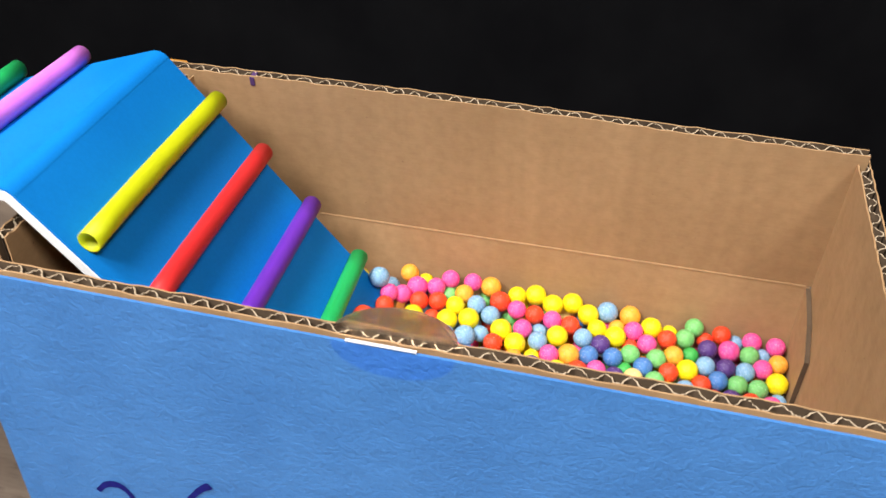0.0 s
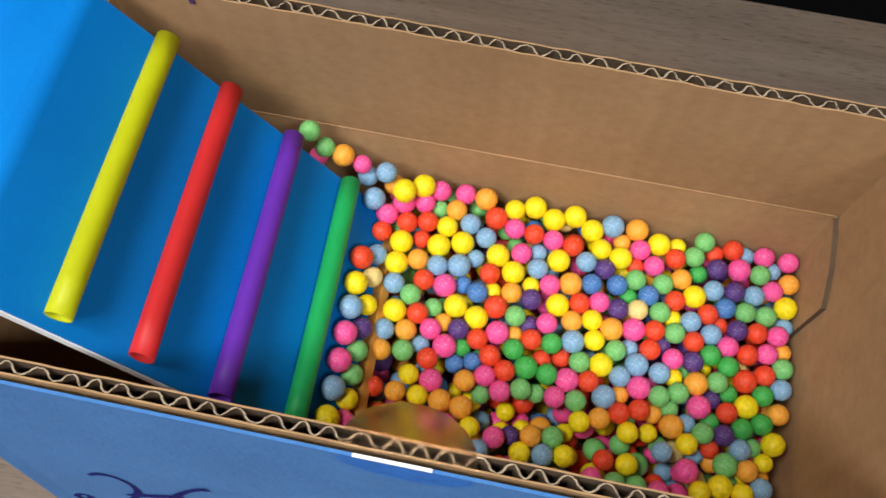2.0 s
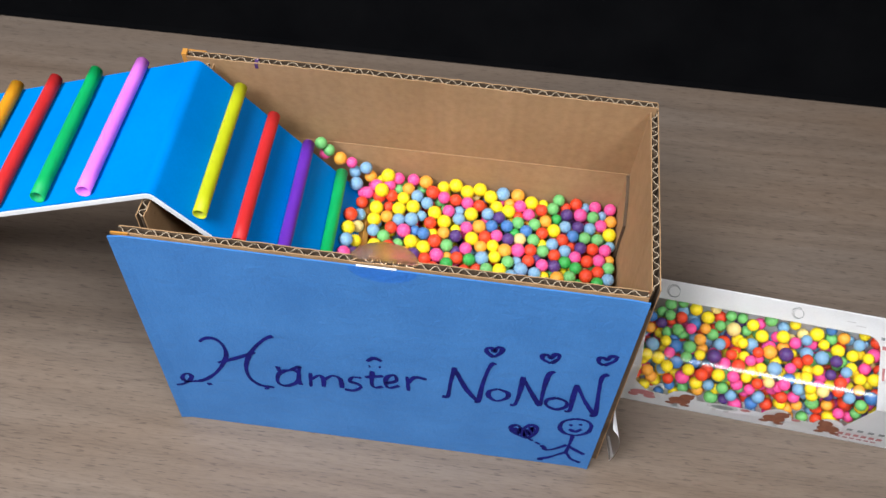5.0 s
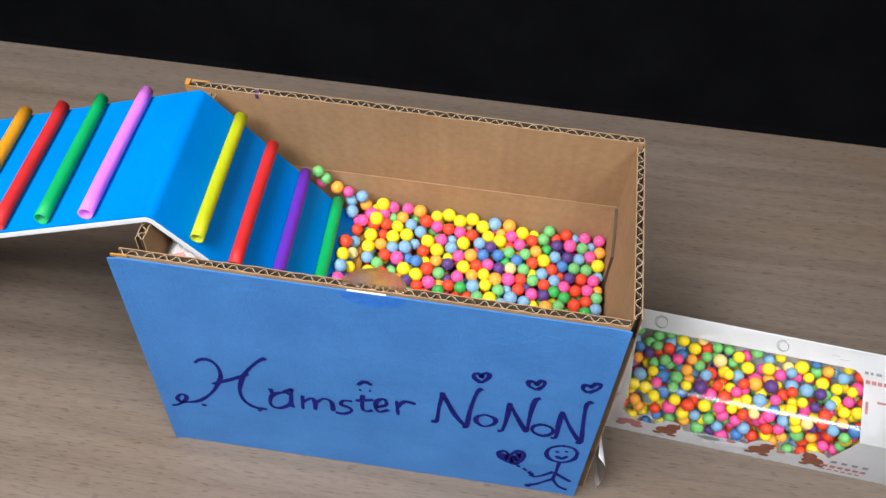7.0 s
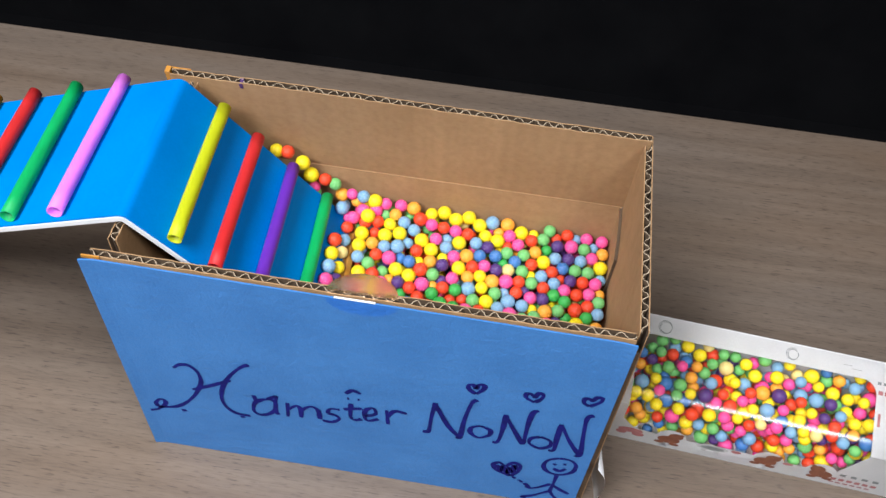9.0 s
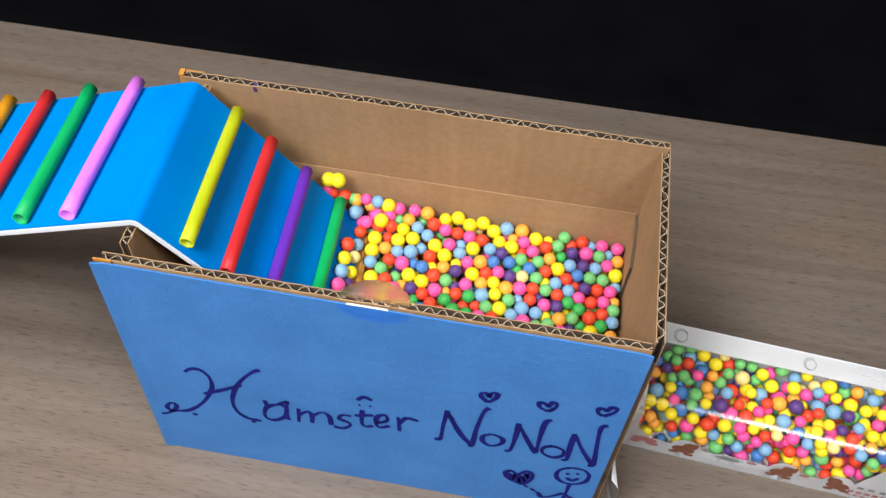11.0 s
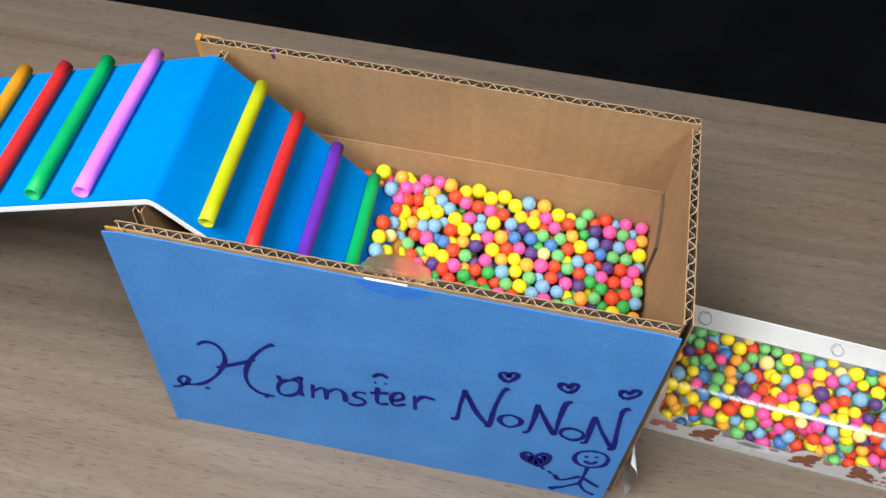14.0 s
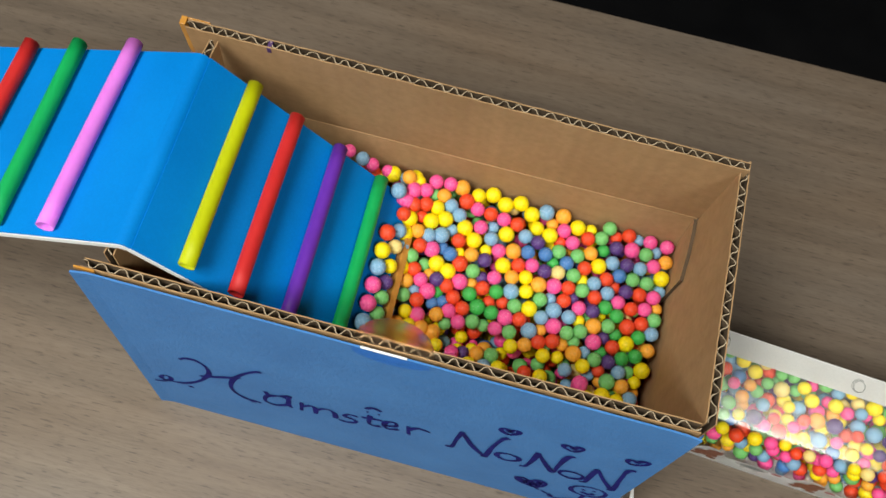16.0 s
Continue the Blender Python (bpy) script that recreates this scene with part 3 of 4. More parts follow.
# the rounded fold between the two slopes
for name, mat, lift, thick, inset in (("fold", FOAM_BOARD, -0.0006, BOARD - 0.0006, 0.0), ("fold_cover", RAMP_BLUE, 0.0005, 0.0010, 0.0003)):
    p0 = Vector((-FOLD * math.cos(radians(GENTLE)), -FOLD * math.sin(radians(GENTLE))))
    p2 = Vector((FOLD * math.cos(radians(STEEP)), -FOLD * math.sin(radians(STEEP))))
    p1 = Vector((0.0, 0.0))
    bm = bmesh.new()
    prev = None
    for k in range(19):
        a = k / 18
        p = (1 - a) ** 2 * p0 + 2 * a * (1 - a) * p1 + a * a * p2
        d = (2 * (1 - a) * (p1 - p0) + 2 * a * (p2 - p1)).normalized()
        n = Vector((-d.y, d.x))
        hi, lo = p + n * lift, p + n * (lift - thick)
        cur = [bm.verts.new((q.x, y, q.y)) for q, y in ((hi, Y0 + inset), (hi, Y1 - inset), (lo, Y1 - inset), (lo, Y0 + inset))]
        if prev:
            for u in range(4):
                bm.faces.new((prev[u], prev[(u + 1) % 4], cur[(u + 1) % 4], cur[u]))
        else:
            bm.faces.new(cur)
        prev = cur
    bm.faces.new(prev[::-1])
    bmesh.ops.recalc_face_normals(bm, faces=bm.faces)
    bmesh.ops.split_edges(bm, edges=[e for e in bm.edges if len(e.link_faces) == 2 and e.calc_face_angle() > 0.6])
    ob = part(name, bm, mat, ramp, "rounded fold of the ramp" if mat is FOAM_BOARD else "blue cover bent over the fold")
    for f in ob.data.polygons:
        f.use_smooth = abs(f.normal.y) < 0.5
# cardboard lip across the foot of the slope
bm = bmesh.new()
slab(bm, 0.1505, 0.1550, Y0 + 0.002, Y1 - 0.001, -0.010, 0.0058, 0.0006)
part("end_strip", bm, AMBER, down, "amber cardboard strip across the foot")

# ---------------------------------------------------------------- foam balls
ICO = {}


def ball_mesh(kind):
    if kind not in ICO:
        bm = bmesh.new()
        bmesh.ops.create_icosphere(bm, subdivisions=3, radius=1)
        for v in bm.verts:
            v.co *= 1 + 0.02 * noise.noise(v.co * 3)
        me = bpy.data.meshes.new("foam_ball_" + kind)
        bm.to_mesh(me)
        bm.free()
        me.materials.append(FOAM[kind])
        me.polygons.foreach_set("use_smooth", [True] * len(me.polygons))
        ICO[kind] = me
    return ICO[kind]


WORD = {"yellow": "bright yellow", "orange": "orange", "red": "red", "pink": "speckled pink", "green": "light green", "blue": "speckled pale blue",
        "purple": "dark purple", "cream": "pale yellow", "azure": "mid blue", "leaf": "deep green"}


def ball(kind, x, y, z, r, group, where, parent_space=None):
    ob = new("foam_ball", ball_mesh(kind))
    m = pose(x, y, z, (x * 9e4) % 360, (y * 7e4) % 360, 0)
    ob.matrix_basis = (m if parent_space is None else parent_space @ m) @ Matrix.Diagonal((r, r, r, 1))
    return tagged(ob, WORD[kind] + " craft foam ball " + where, "ball", group)


def pile(x0, x1, y0, y1, z0, count, limit, tries, seed, size=1.0):
    """Balls dropped one after another, each into the lowest of a few places."""
    rng = np.random.default_rng(seed)
    P, R = np.zeros((count, 3)), np.zeros(count)
    n = 0
    for _ in range(count):
        r = rng.choice([0.0040, 0.0044, 0.0048, 0.0052], p=[0.25, 0.3, 0.25, 0.2]) * size
        cx = rng.uniform(x0 + r, x1 - r, tries)
        cy = rng.uniform(y0 + r, y1 - r, tries)
        if n:
            dx, dy = cx[:, None] - P[None, :n, 0], cy[:, None] - P[None, :n, 1]
            reach = (R[None, :n] + r) ** 2 - dx * dx - dy * dy
            h = np.where(reach > 0, P[None, :n, 2] + np.sqrt(np.maximum(reach, 0)), z0 + r).max(axis=1)
        else:
            h = np.full(tries, z0 + r)
        h = np.maximum(h, z0 + r)
        k = int(np.argmin(h - limit(cx, cy)))
        if h[k] + r > limit(cx[k], cy[k]):
            continue
        P[n], R[n] = (cx[k], cy[k], h[k]), r
        n += 1
    return P[:n], R[:n]


def fill_mesh(name, P, R, mat):
    """Many balls joined in one mesh."""
    bm = bmesh.new()
    bmesh.ops.create_icosphere(bm, subdivisions=2, radius=1)
    base = np.array([v.co[:] for v in bm.verts])
    tri = np.array([[v.index for v in f.verts] for f in bm.faces])
    bm.free()
    V = (P[:, None, :] + base[None] * R[:, None, None]).reshape(-1, 3)
    F = (tri[None] + (np.arange(len(P)) * len(base))[:, None, None]).reshape(-1, 3)
    me = bpy.data.meshes.new(name)
    me.from_pydata(V.tolist(), [], F.tolist())
    me.polygons.foreach_set("use_smooth", [True] * len(me.polygons))
    me.materials.append(mat)
    return new(name, me)


def level(x, y):
    """How high the balls lie in the box: higher at the back and beside the ramp."""
    return 0.1231 - 0.0879 * (np.asarray(x) - 0.2) + 0.1775 * (np.maximum(y, 0.06) - 0.1)


def surface(x, y):
    """The top of the filling under the loose upper layer, and under the ramp."""
    x, y = np.asarray(x), np.asarray(y)
    h = level(x, y) - 0.0085
    run = x + 0.062 * (y - 0.067)
    return np.where((run < 0.1265) & (y < 0.130), np.minimum(h, 0.2345 - 0.0085 - (run - 0.0197) * 1.167), h)


BX0, BX1, BY0, BY1 = 0.114, 0.2950, 0.0065, 0.1472
P, R = pile(BX0, BX1, BY0, BY1, 0.0055, 5600, surface, 26, 5)
rng = np.random.default_rng(11)
BOX_BALLS = []


def loose(kind, x, y, z, r):
    ob = ball(kind, x, y, z, r, "foam balls in the cardboard box", "in the cardboard box")
    BOX_BALLS.append((ob, Vector((x, y, z))))


tagged(fill_mesh("foam_ball_fill", P, R, FOAM_MIX), "many-coloured small craft foam balls filling the box", "balls", kind="stuff")


def lay(**kinds):
    """Loose balls of the upper layer: x and y in millimetres, radius in tenths of one; small ones have sunk in a little."""
    for kind, places in kinds.items():
        for x, y, r in places:
            r *= 1e-4
            z = float(level(x * 1e-3, y * 1e-3)) - 0.82 * r - (0.0045 if r < 0.0041 else 0)
            loose(kind, x * 1e-3, y * 1e-3, z, r)


# from the back wall forwards
lay(orange=[(118.4, 136.3, 44), (157.5, 139.5, 49), (218.1, 136.2, 39), (223.3, 141.4, 49), (290.6, 132.7, 44)],
    yellow=[(125.9, 137.6, 39), (170.4, 137.6, 44), (178.8, 140.9, 49), (187.5, 137.4, 49), (196.2, 141.0, 49), (204.3, 136.5, 49), (233.4, 137.3, 49), (242.0, 140.0, 39)],
    pink=[(138.0, 138.3, 44), (148.6, 139.4, 44), (225.7, 132.8, 44), (268.9, 134.2, 49), (279.0, 142.2, 44), (289.7, 142.3, 44)],
    green=[(139.1, 132.5, 39), (249.0, 135.3, 44), (252.8, 142.8, 44), (277.9, 133.9, 44)],
    blue=[(212.8, 140.6, 49), (271.9, 143.0, 39), (284.1, 138.8, 39)],
    red=[(241.0, 132.5, 44), (258.4, 140.7, 39), (265.3, 142.1, 44)],
    purple=[(259.3, 132.2, 44)])
lay(pink=[(118.4, 123.0, 44), (123.9, 129.8, 49), (132.6, 131.6, 44), (171.8, 129.3, 44), (188.6, 128.2, 44), (232.3, 127.2, 44), (283.7, 128.0, 44)],
    red=[(127.0, 121.5, 44), (135.3, 123.7, 44), (163.3, 132.2, 49), (180.2, 128.9, 44), (197.1, 127.6, 44), (225.1, 127.0, 39)],
    yellow=[(143.7, 123.5, 44), (192.2, 120.2, 49), (209.2, 129.1, 44), (217.9, 127.5, 49), (290.1, 122.3, 49)],
    orange=[(146.2, 131.5, 44), (244.5, 124.3, 44)],
    blue=[(153.1, 126.9, 44), (160.6, 122.6, 44), (183.4, 123.3, 39), (203.7, 122.2, 44), (258.7, 122.6, 44), (276.1, 124.3, 44)],
    purple=[(211.9, 120.9, 44), (267.7, 124.0, 44)],
    green=[(237.0, 120.3, 44)],
    leaf=[(252.3, 130.3, 39)])
lay(yellow=[(126.3, 112.9, 49), (141.8, 114.9, 49), (151.3, 118.3, 49), (166.8, 116.5, 49), (174.3, 110.8, 49), (182.7, 108.6, 39), (243.5, 108.4, 39), (250.9, 118.3, 49)],
    red=[(134.1, 117.6, 39), (242.9, 114.4, 44), (257.3, 111.9, 44), (263.4, 110.1, 39), (278.7, 108.7, 44)],
    blue=[(151.7, 108.4, 49), (157.7, 114.7, 39), (184.1, 114.6, 44), (291.1, 115.6, 39)],
    pink=[(176.3, 119.4, 44), (190.2, 108.9, 44), (287.5, 109.3, 44)],
    orange=[(198.7, 111.6, 49)],
    azure=[(207.4, 113.4, 44), (218.0, 115.4, 44), (231.6, 114.1, 44), (264.5, 116.2, 44)],
    leaf=[(223.8, 113.4, 39)],
    green=[(225.4, 119.5, 44), (237.2, 108.1, 44), (273.0, 116.3, 44), (281.8, 116.6, 44)])
lay(yellow=[(126.2, 103.7, 49), (167.2, 102.5, 39), (194.7, 101.5, 49), (209.6, 98.4, 44)],
    orange=[(134.6, 106.9, 44), (175.1, 102.0, 44), (218.2, 96.7, 49), (291.1, 104.7, 39)],
    red=[(138.7, 99.0, 44), (164.8, 107.8, 44), (203.6, 104.2, 44), (235.9, 100.0, 44), (252.6, 99.1, 44), (275.5, 98.8, 44)],
    blue=[(143.0, 106.2, 44), (250.5, 107.2, 44), (259.6, 103.8, 44)],
    pink=[(147.6, 98.8, 49), (211.6, 106.5, 44), (227.3, 98.6, 49), (267.1, 100.3, 44), (283.7, 100.9, 44)],
    azure=[(154.9, 102.4, 39), (161.3, 98.8, 44)],
    purple=[(183.5, 101.1, 44), (219.7, 105.4, 44), (270.4, 108.0, 44)],
    cream=[(227.8, 107.0, 44)],
    green=[(244.4, 100.9, 44), (290.6, 96.2, 44)])
lay(blue=[(127.1, 94.9, 44), (203.2, 88.0, 49), (227.0, 92.0, 39), (290.6, 87.6, 44)],
    green=[(134.7, 91.8, 44), (144.6, 90.4, 39), (178.3, 92.8, 44), (221.1, 88.3, 44), (264.2, 84.8, 44)],
    red=[(139.0, 84.9, 44), (169.7, 94.8, 49), (186.3, 84.8, 44), (235.0, 91.8, 44), (275.5, 87.9, 49), (283.4, 91.9, 44)],
    orange=[(149.9, 85.2, 39), (179.3, 86.7, 39), (201.5, 96.1, 44)],
    yellow=[(153.6, 91.5, 49), (162.7, 88.7, 49), (211.8, 90.4, 44)],
    pink=[(172.3, 84.6, 49), (191.5, 92.8, 44), (244.8, 90.1, 44)],
    purple=[(184.4, 92.1, 39), (240.3, 96.1, 39), (253.2, 90.8, 44)],
    leaf=[(194.7, 85.1, 44), (260.2, 95.2, 44), (268.0, 92.2, 44)])
lay(blue=[(127.1, 75.5, 44), (142.4, 74.2, 39), (224.1, 78.2, 44), (230.4, 84.6, 49), (240.0, 83.2, 44)],
    yellow=[(129.7, 84.1, 49), (215.9, 81.2, 49), (246.6, 84.3, 39), (276.9, 77.8, 49)],
    orange=[(135.8, 77.2, 44), (255.6, 82.5, 49), (290.2, 77.4, 44)],
    pink=[(145.4, 79.8, 44), (152.3, 74.5, 49), (232.4, 75.6, 49)],
    purple=[(156.6, 82.3, 44), (263.4, 78.7, 39)],
    leaf=[(159.0, 76.9, 39), (179.8, 79.3, 44), (186.0, 73.4, 49), (270.1, 82.8, 39), (283.3, 83.5, 44)],
    red=[(164.7, 80.1, 44), (170.9, 74.6, 44), (191.9, 79.5, 39), (199.9, 81.7, 39), (269.2, 73.5, 44)],
    green=[(207.1, 80.2, 44), (240.9, 73.9, 44), (248.6, 77.0, 44)])
lay(orange=[(127.5, 67.2, 44), (225.5, 72.4, 39), (240.0, 67.8, 39), (247.4, 63.4, 49)],
    green=[(136.4, 68.9, 44), (185.4, 64.3, 44), (192.0, 65.4, 39), (207.7, 64.6, 44), (246.4, 71.4, 39), (260.3, 63.4, 44), (281.6, 63.4, 39)],
    red=[(146.6, 67.9, 44), (177.8, 70.0, 44), (211.7, 73.4, 44), (225.8, 63.8, 44), (233.6, 66.7, 44)],
    azure=[(157.5, 69.7, 39), (164.5, 72.2, 39)],
    pink=[(170.3, 66.3, 44), (199.2, 64.2, 44), (203.2, 72.2, 49), (257.6, 73.4, 49)],
    leaf=[(194.8, 72.4, 44), (263.7, 69.9, 39), (276.0, 68.5, 44), (283.7, 72.0, 44)],
    blue=[(218.8, 68.9, 49), (254.1, 67.2, 39)],
    purple=[(268.7, 64.4, 44)],
    yellow=[(289.2, 65.3, 49)])
lay(orange=[(162.8, 62.6, 44), (192.3, 46.7, 44), (218.2, 60.0, 44), (279.1, 52.3, 44)],
    green=[(170.1, 60.2, 39), (200.7, 48.1, 44), (270.1, 52.8, 49)],
    pink=[(177.3, 61.7, 44), (178.1, 42.8, 44), (254.7, 46.9, 49)],
    purple=[(184.3, 46.2, 39)],
    yellow=[(188.9, 39.0, 44), (206.1, 41.7, 44), (210.4, 56.7, 44), (230.1, 56.8, 44), (239.0, 59.9, 39), (254.2, 57.6, 44), (260.4, 39.7, 44), (268.5, 43.5, 49), (277.3, 42.6, 44), (286.9, 58.4, 39)],
    blue=[(197.8, 40.2, 44), (275.8, 60.2, 44), (284.8, 46.2, 44)],
    red=[(264.6, 59.2, 39)])

# the rows along the front wall, where there is room
for n, y in enumerate((11.2, 19.4, 27.6, 35.8, 44.0, 52.2, 60.4)):
    for k in range(19):
        x, dy = 123.0 + 4.5 * (n % 2) + 9.0 * k + float(rng.uniform(-0.5, 0.5)), float(rng.uniform(-0.6, 0.6))
        r = int(rng.choice([39, 42, 44, 47], p=[0.15, 0.35, 0.30, 0.20]))
        kind = ("yellow", "pink", "green", "red", "orange", "blue", "purple", "cream", "leaf")[int(rng.choice(9, p=[0.25, 0.17, 0.14, 0.13, 0.11, 0.10, 0.05, 0.02, 0.03]))]
        place = Vector((x * 1e-3, (y + dy) * 1e-3))
        if x < 290 and all((place - p.to_2d()).length > 0.0083 for _, p in BOX_BALLS):
            lay(**{kind: [(x, y + dy, r)]})

# two rows of balls held on the slope by the strip
SLOPE = pose(RX, RY, RZ, ROLL, 0, YAW) @ pose(0, 0, 0, 0, STEEP, 0)
LEDGE = []
for s, r, row in ((0.1362, 0.0048, (("red", -49), ("yellow", -39), ("blue", -27.5), ("pink", -16.2), ("pink", -4.8), ("blue", 6.4), ("yellow", 17), ("red", 28.7), ("blue", 57))),
                  (0.1447, 0.0043, (("green", -44), ("pink", -37), ("yellow", -28.5), ("green", -18.6), ("green", -8.6), ("purple", 1.1), ("yellow", 11.3), ("cream", 24), ("blue", 34.6),
                                    ("red", 46), ("pink", 55)))):
    for kind, y in row:
        p = (SLOPE @ Matrix.Translation((s, max(y * 1e-3, Y0 + r), r + 0.0006))).translation
        LEDGE.append((ball(kind, *p, r, "foam balls on the ramp's foot", "resting on the blue ramp"), p.copy()))

# ---------------------------------------------------------------- the ball package
PX, PY, PTURN = 0.313, 0.060, -4.3
LEN, DEP, HF, HB = 0.262, 0.0615, 0.050, 0.0745
package = tagged(empty("ball_package", pose(PX, PY, 0, 0, 0, PTURN)),
                 "white carton of coloured foam balls with a clear film window", "package")
C = 0.0007
part("bottom", box(0, LEN, 0, DEP, 0.0003, 0.0011), WHITE_CARD, package)
part("back_panel", box(0, LEN, DEP, DEP + C, 0.0003, HB, 0.0), WHITE_CARD, package)
SLANT = math.degrees(math.atan2(HB - HF, DEP))
SL = math.hypot(HB - HF, DEP)
for name, x in (("end_panel", 0.0), ("end_panel", LEN - C)):
    part(name, prism([(C, 0.0012), (DEP - C, 0.0012), (DEP - C, HB - 0.001), (C, HF - 0.001)], x, x + C), WHITE_CARD, package)
WX0, WX1 = 0.012, 0.176


def card(name, outline, m, parent, mat, thick=C, label=""):
    """A flat card piece, outlined in its own x, y plane."""
    bm = bmesh.new()
    f = bm.faces.new([bm.verts.new((x, y, 0)) for x, y in outline])
    bmesh.ops.solidify(bm, geom=[f], thickness=thick)
    bmesh.ops.recalc_face_normals(bm, faces=bm.faces)
    ob = part(name, bm, mat, parent, label)
    ob.matrix_basis = m
    return ob


def arc(cx, cy, r, a0, a1, n=8):
    return [(cx + r * math.cos(radians(a0 + (a1 - a0) * k / n)), cy + r * math.sin(radians(a0 + (a1 - a0) * k / n))) for k in range(n + 1)]


TOP = Matrix.Translation((0, 0, HF)) @ pose(0, 0, 0, SLANT)
FRONT = pose(0, 0, 0, 90)
lid_h = SL - 0.0140
# slanted top: strip behind the window, end pieces with rounded window corners
lid = card("lid_panel", [(0, SL), (0, 0), (WX0, 0)] + [(WX0, lid_h - 0.006)] + arc(WX0 + 0.006, lid_h - 0.006, 0.006, 180, 90)
           + arc(WX1 - 0.010, lid_h - 0.010, 0.010, 90, 0) + [(WX1, 0), (LEN, 0), (LEN, SL)], TOP, package, WHITE_CARD, label="white slanted lid panel")
front_panel = card("front_panel", [(0, 0.0003), (LEN, 0.0003), (LEN, HF), (WX1, HF), (WX1 - 0.012, 0.018), (WX1 - 0.05, 0.0165), (0.09, 0.0185), (0.05, 0.0160), (WX0 + 0.01, 0.019),
                                   (WX0, 0.03), (WX0, HF), (0, HF)], FRONT, package, WHITE_CARD, label="white front panel with printed animals")
# one bent sheet of film behind the card
bm = bmesh.new()
prof = [(0.0012, 0.012), (0.0012, HF - 0.014)]
for k in range(17):
    a = k / 16
    q0, q1, q2 = Vector((0.0012, HF - 0.014)), Vector((0.0010, HF - 0.0003)), Vector((0.0140, HF + 0.014 * math.tan(radians(SLANT)) - 0.0012))
    prof.append(tuple((1 - a) ** 2 * q0 + 2 * a * (1 - a) * q1 + a * a * q2))
prof.append((DEP - 0.012, HF + (DEP - 0.012) * math.tan(radians(SLANT)) - 0.0012))
prev = None
for y, z in prof:
    cur = [bm.verts.new((x, y, z)) for x in (WX0 - 0.004, WX1 + 0.004)]
    if prev:
        bm.faces.new((prev[0], prev[1], cur[1], cur[0]))
    prev = cur
bmesh.ops.recalc_face_normals(bm, faces=bm.faces)
film_ob = part("film_window", bm, CLEAR_FILM, package, "clear glossy film window", smooth=True)
film_ob.visible_shadow = False


def printed(name, blobs, m, mat, parent):
    """A flat printed patch made of rounded blobs: x, y, rx, ry."""
    bm = bmesh.new()
    for k, (x, y, rx, ry) in enumerate(blobs):
        bm.faces.new([bm.verts.new((x + rx * math.cos(a), y + ry * math.sin(a), 0.00025 + 0.00005 * k)) for a in (2 * math.pi * i / 18 for i in range(18))])
    ob = part(name, bm, mat, parent)
    ob.matrix_basis = m
    return ob


SKIN_F = FRONT @ Matrix.Translation((0, 0, 0.0001))
# plain animal-like shapes along the lower edge
for x, flip in ((0.048, 1), (0.117, 1), (0.156, -1)):
    patch = card("print_backing", [(px, 0.003 + (py - 0.003) * 1.15) for px, py in arc(x + 0.001 * flip, 0.0125, 0.0112, 0, 360, 20)[:-1]], SKIN_F, front_panel, WHITE_CARD, 0.0002)
    patch.parent = front_panel
    patch.matrix_basis = Matrix.Translation((0, 0, 0.0001))
    printed("print_shape", [(x, 0.0110, 0.0080, 0.0050), (x + 0.004 * flip, 0.0172, 0.0052, 0.0042), (x - 0.006 * flip, 0.0060, 0.0036, 0.0018),
                            (x + 0.005 * flip, 0.0055, 0.0036, 0.0018), (x + 0.0078 * flip, 0.0206, 0.0015, 0.0015)], Matrix.Translation((0, 0.0025, 0.0003)), BROWN_INK, front_panel)
printed("print_shape", [(0.020, 0.0130, 0.0090, 0.0034), (0.014, 0.0090, 0.0038, 0.0028), (0.026, 0.0090, 0.0045, 0.0026)], Matrix.Translation((0, 0.0025, 0.0003)), ROSE_INK, front_panel)
printed("print_shape", [(0.079, 0.0130, 0.0115, 0.0042), (0.074, 0.0085, 0.002, 0.0018), (0.083, 0.0085, 0.002, 0.0018)], Matrix.Translation((0, 0.0025, 0.0003)), PALE_INK, front_panel)
printed("print_shape", [(0.079, 0.0132, 0.0085, 0.0026)], Matrix.Translation((0, 0.0025, 0.0007)), GREY_INK, front_panel)
for x in (0.0955, 0.132):
    printed("print_shape", [(x, 0.0140, 0.0036, 0.0018)], Matrix.Translation((0, 0.0025, 0.0003)), ROSE_INK, front_panel)


def bars(rows, mat, parent, lift=0.0003):
    bm = bmesh.new()
    for x, y, w, h in rows:
        bm.faces.new([bm.verts.new(p) for p in ((x, y, lift), (x + w, y, lift), (x + w, y + h, lift), (x, y + h, lift))])
    return part("print_bar", bm, mat, parent)


# outlined round sketches on the lid, unreadable lettering as bars
def sketch(x, y, r, seed):
    bm = bmesh.new()
    for k in range(3):
        pts = arc(x + 0.0003 * k, y - 0.0002 * k, r - 0.0004 * k, 20 * seed, 300 + 20 * seed + 30 * k, 20)
        for a, b in zip(pts[:-1], pts[1:]):
            d = Vector((b[0] - a[0], b[1] - a[1])).normalized() * 0.00014
            bm.faces.new([bm.verts.new(p) for p in ((a[0] - d.y, a[1] + d.x, 0.0003), (b[0] - d.y, b[1] + d.x, 0.0003), (b[0] + d.y, b[1] - d.x, 0.0003), (a[0] + d.y, a[1] - d.x, 0.0003))])
    return part("print_sketch", bm, GREY_INK, lid)


sketch(0.028, SL - 0.0070, 0.0048, 1)
sketch(0.117, SL - 0.0070, 0.0043, 3)
bars([(0.152, SL - 0.007, 0.006, 0.0005), (0.158, SL - 0.009, 0.007, 0.0005)], PALE_INK, lid)
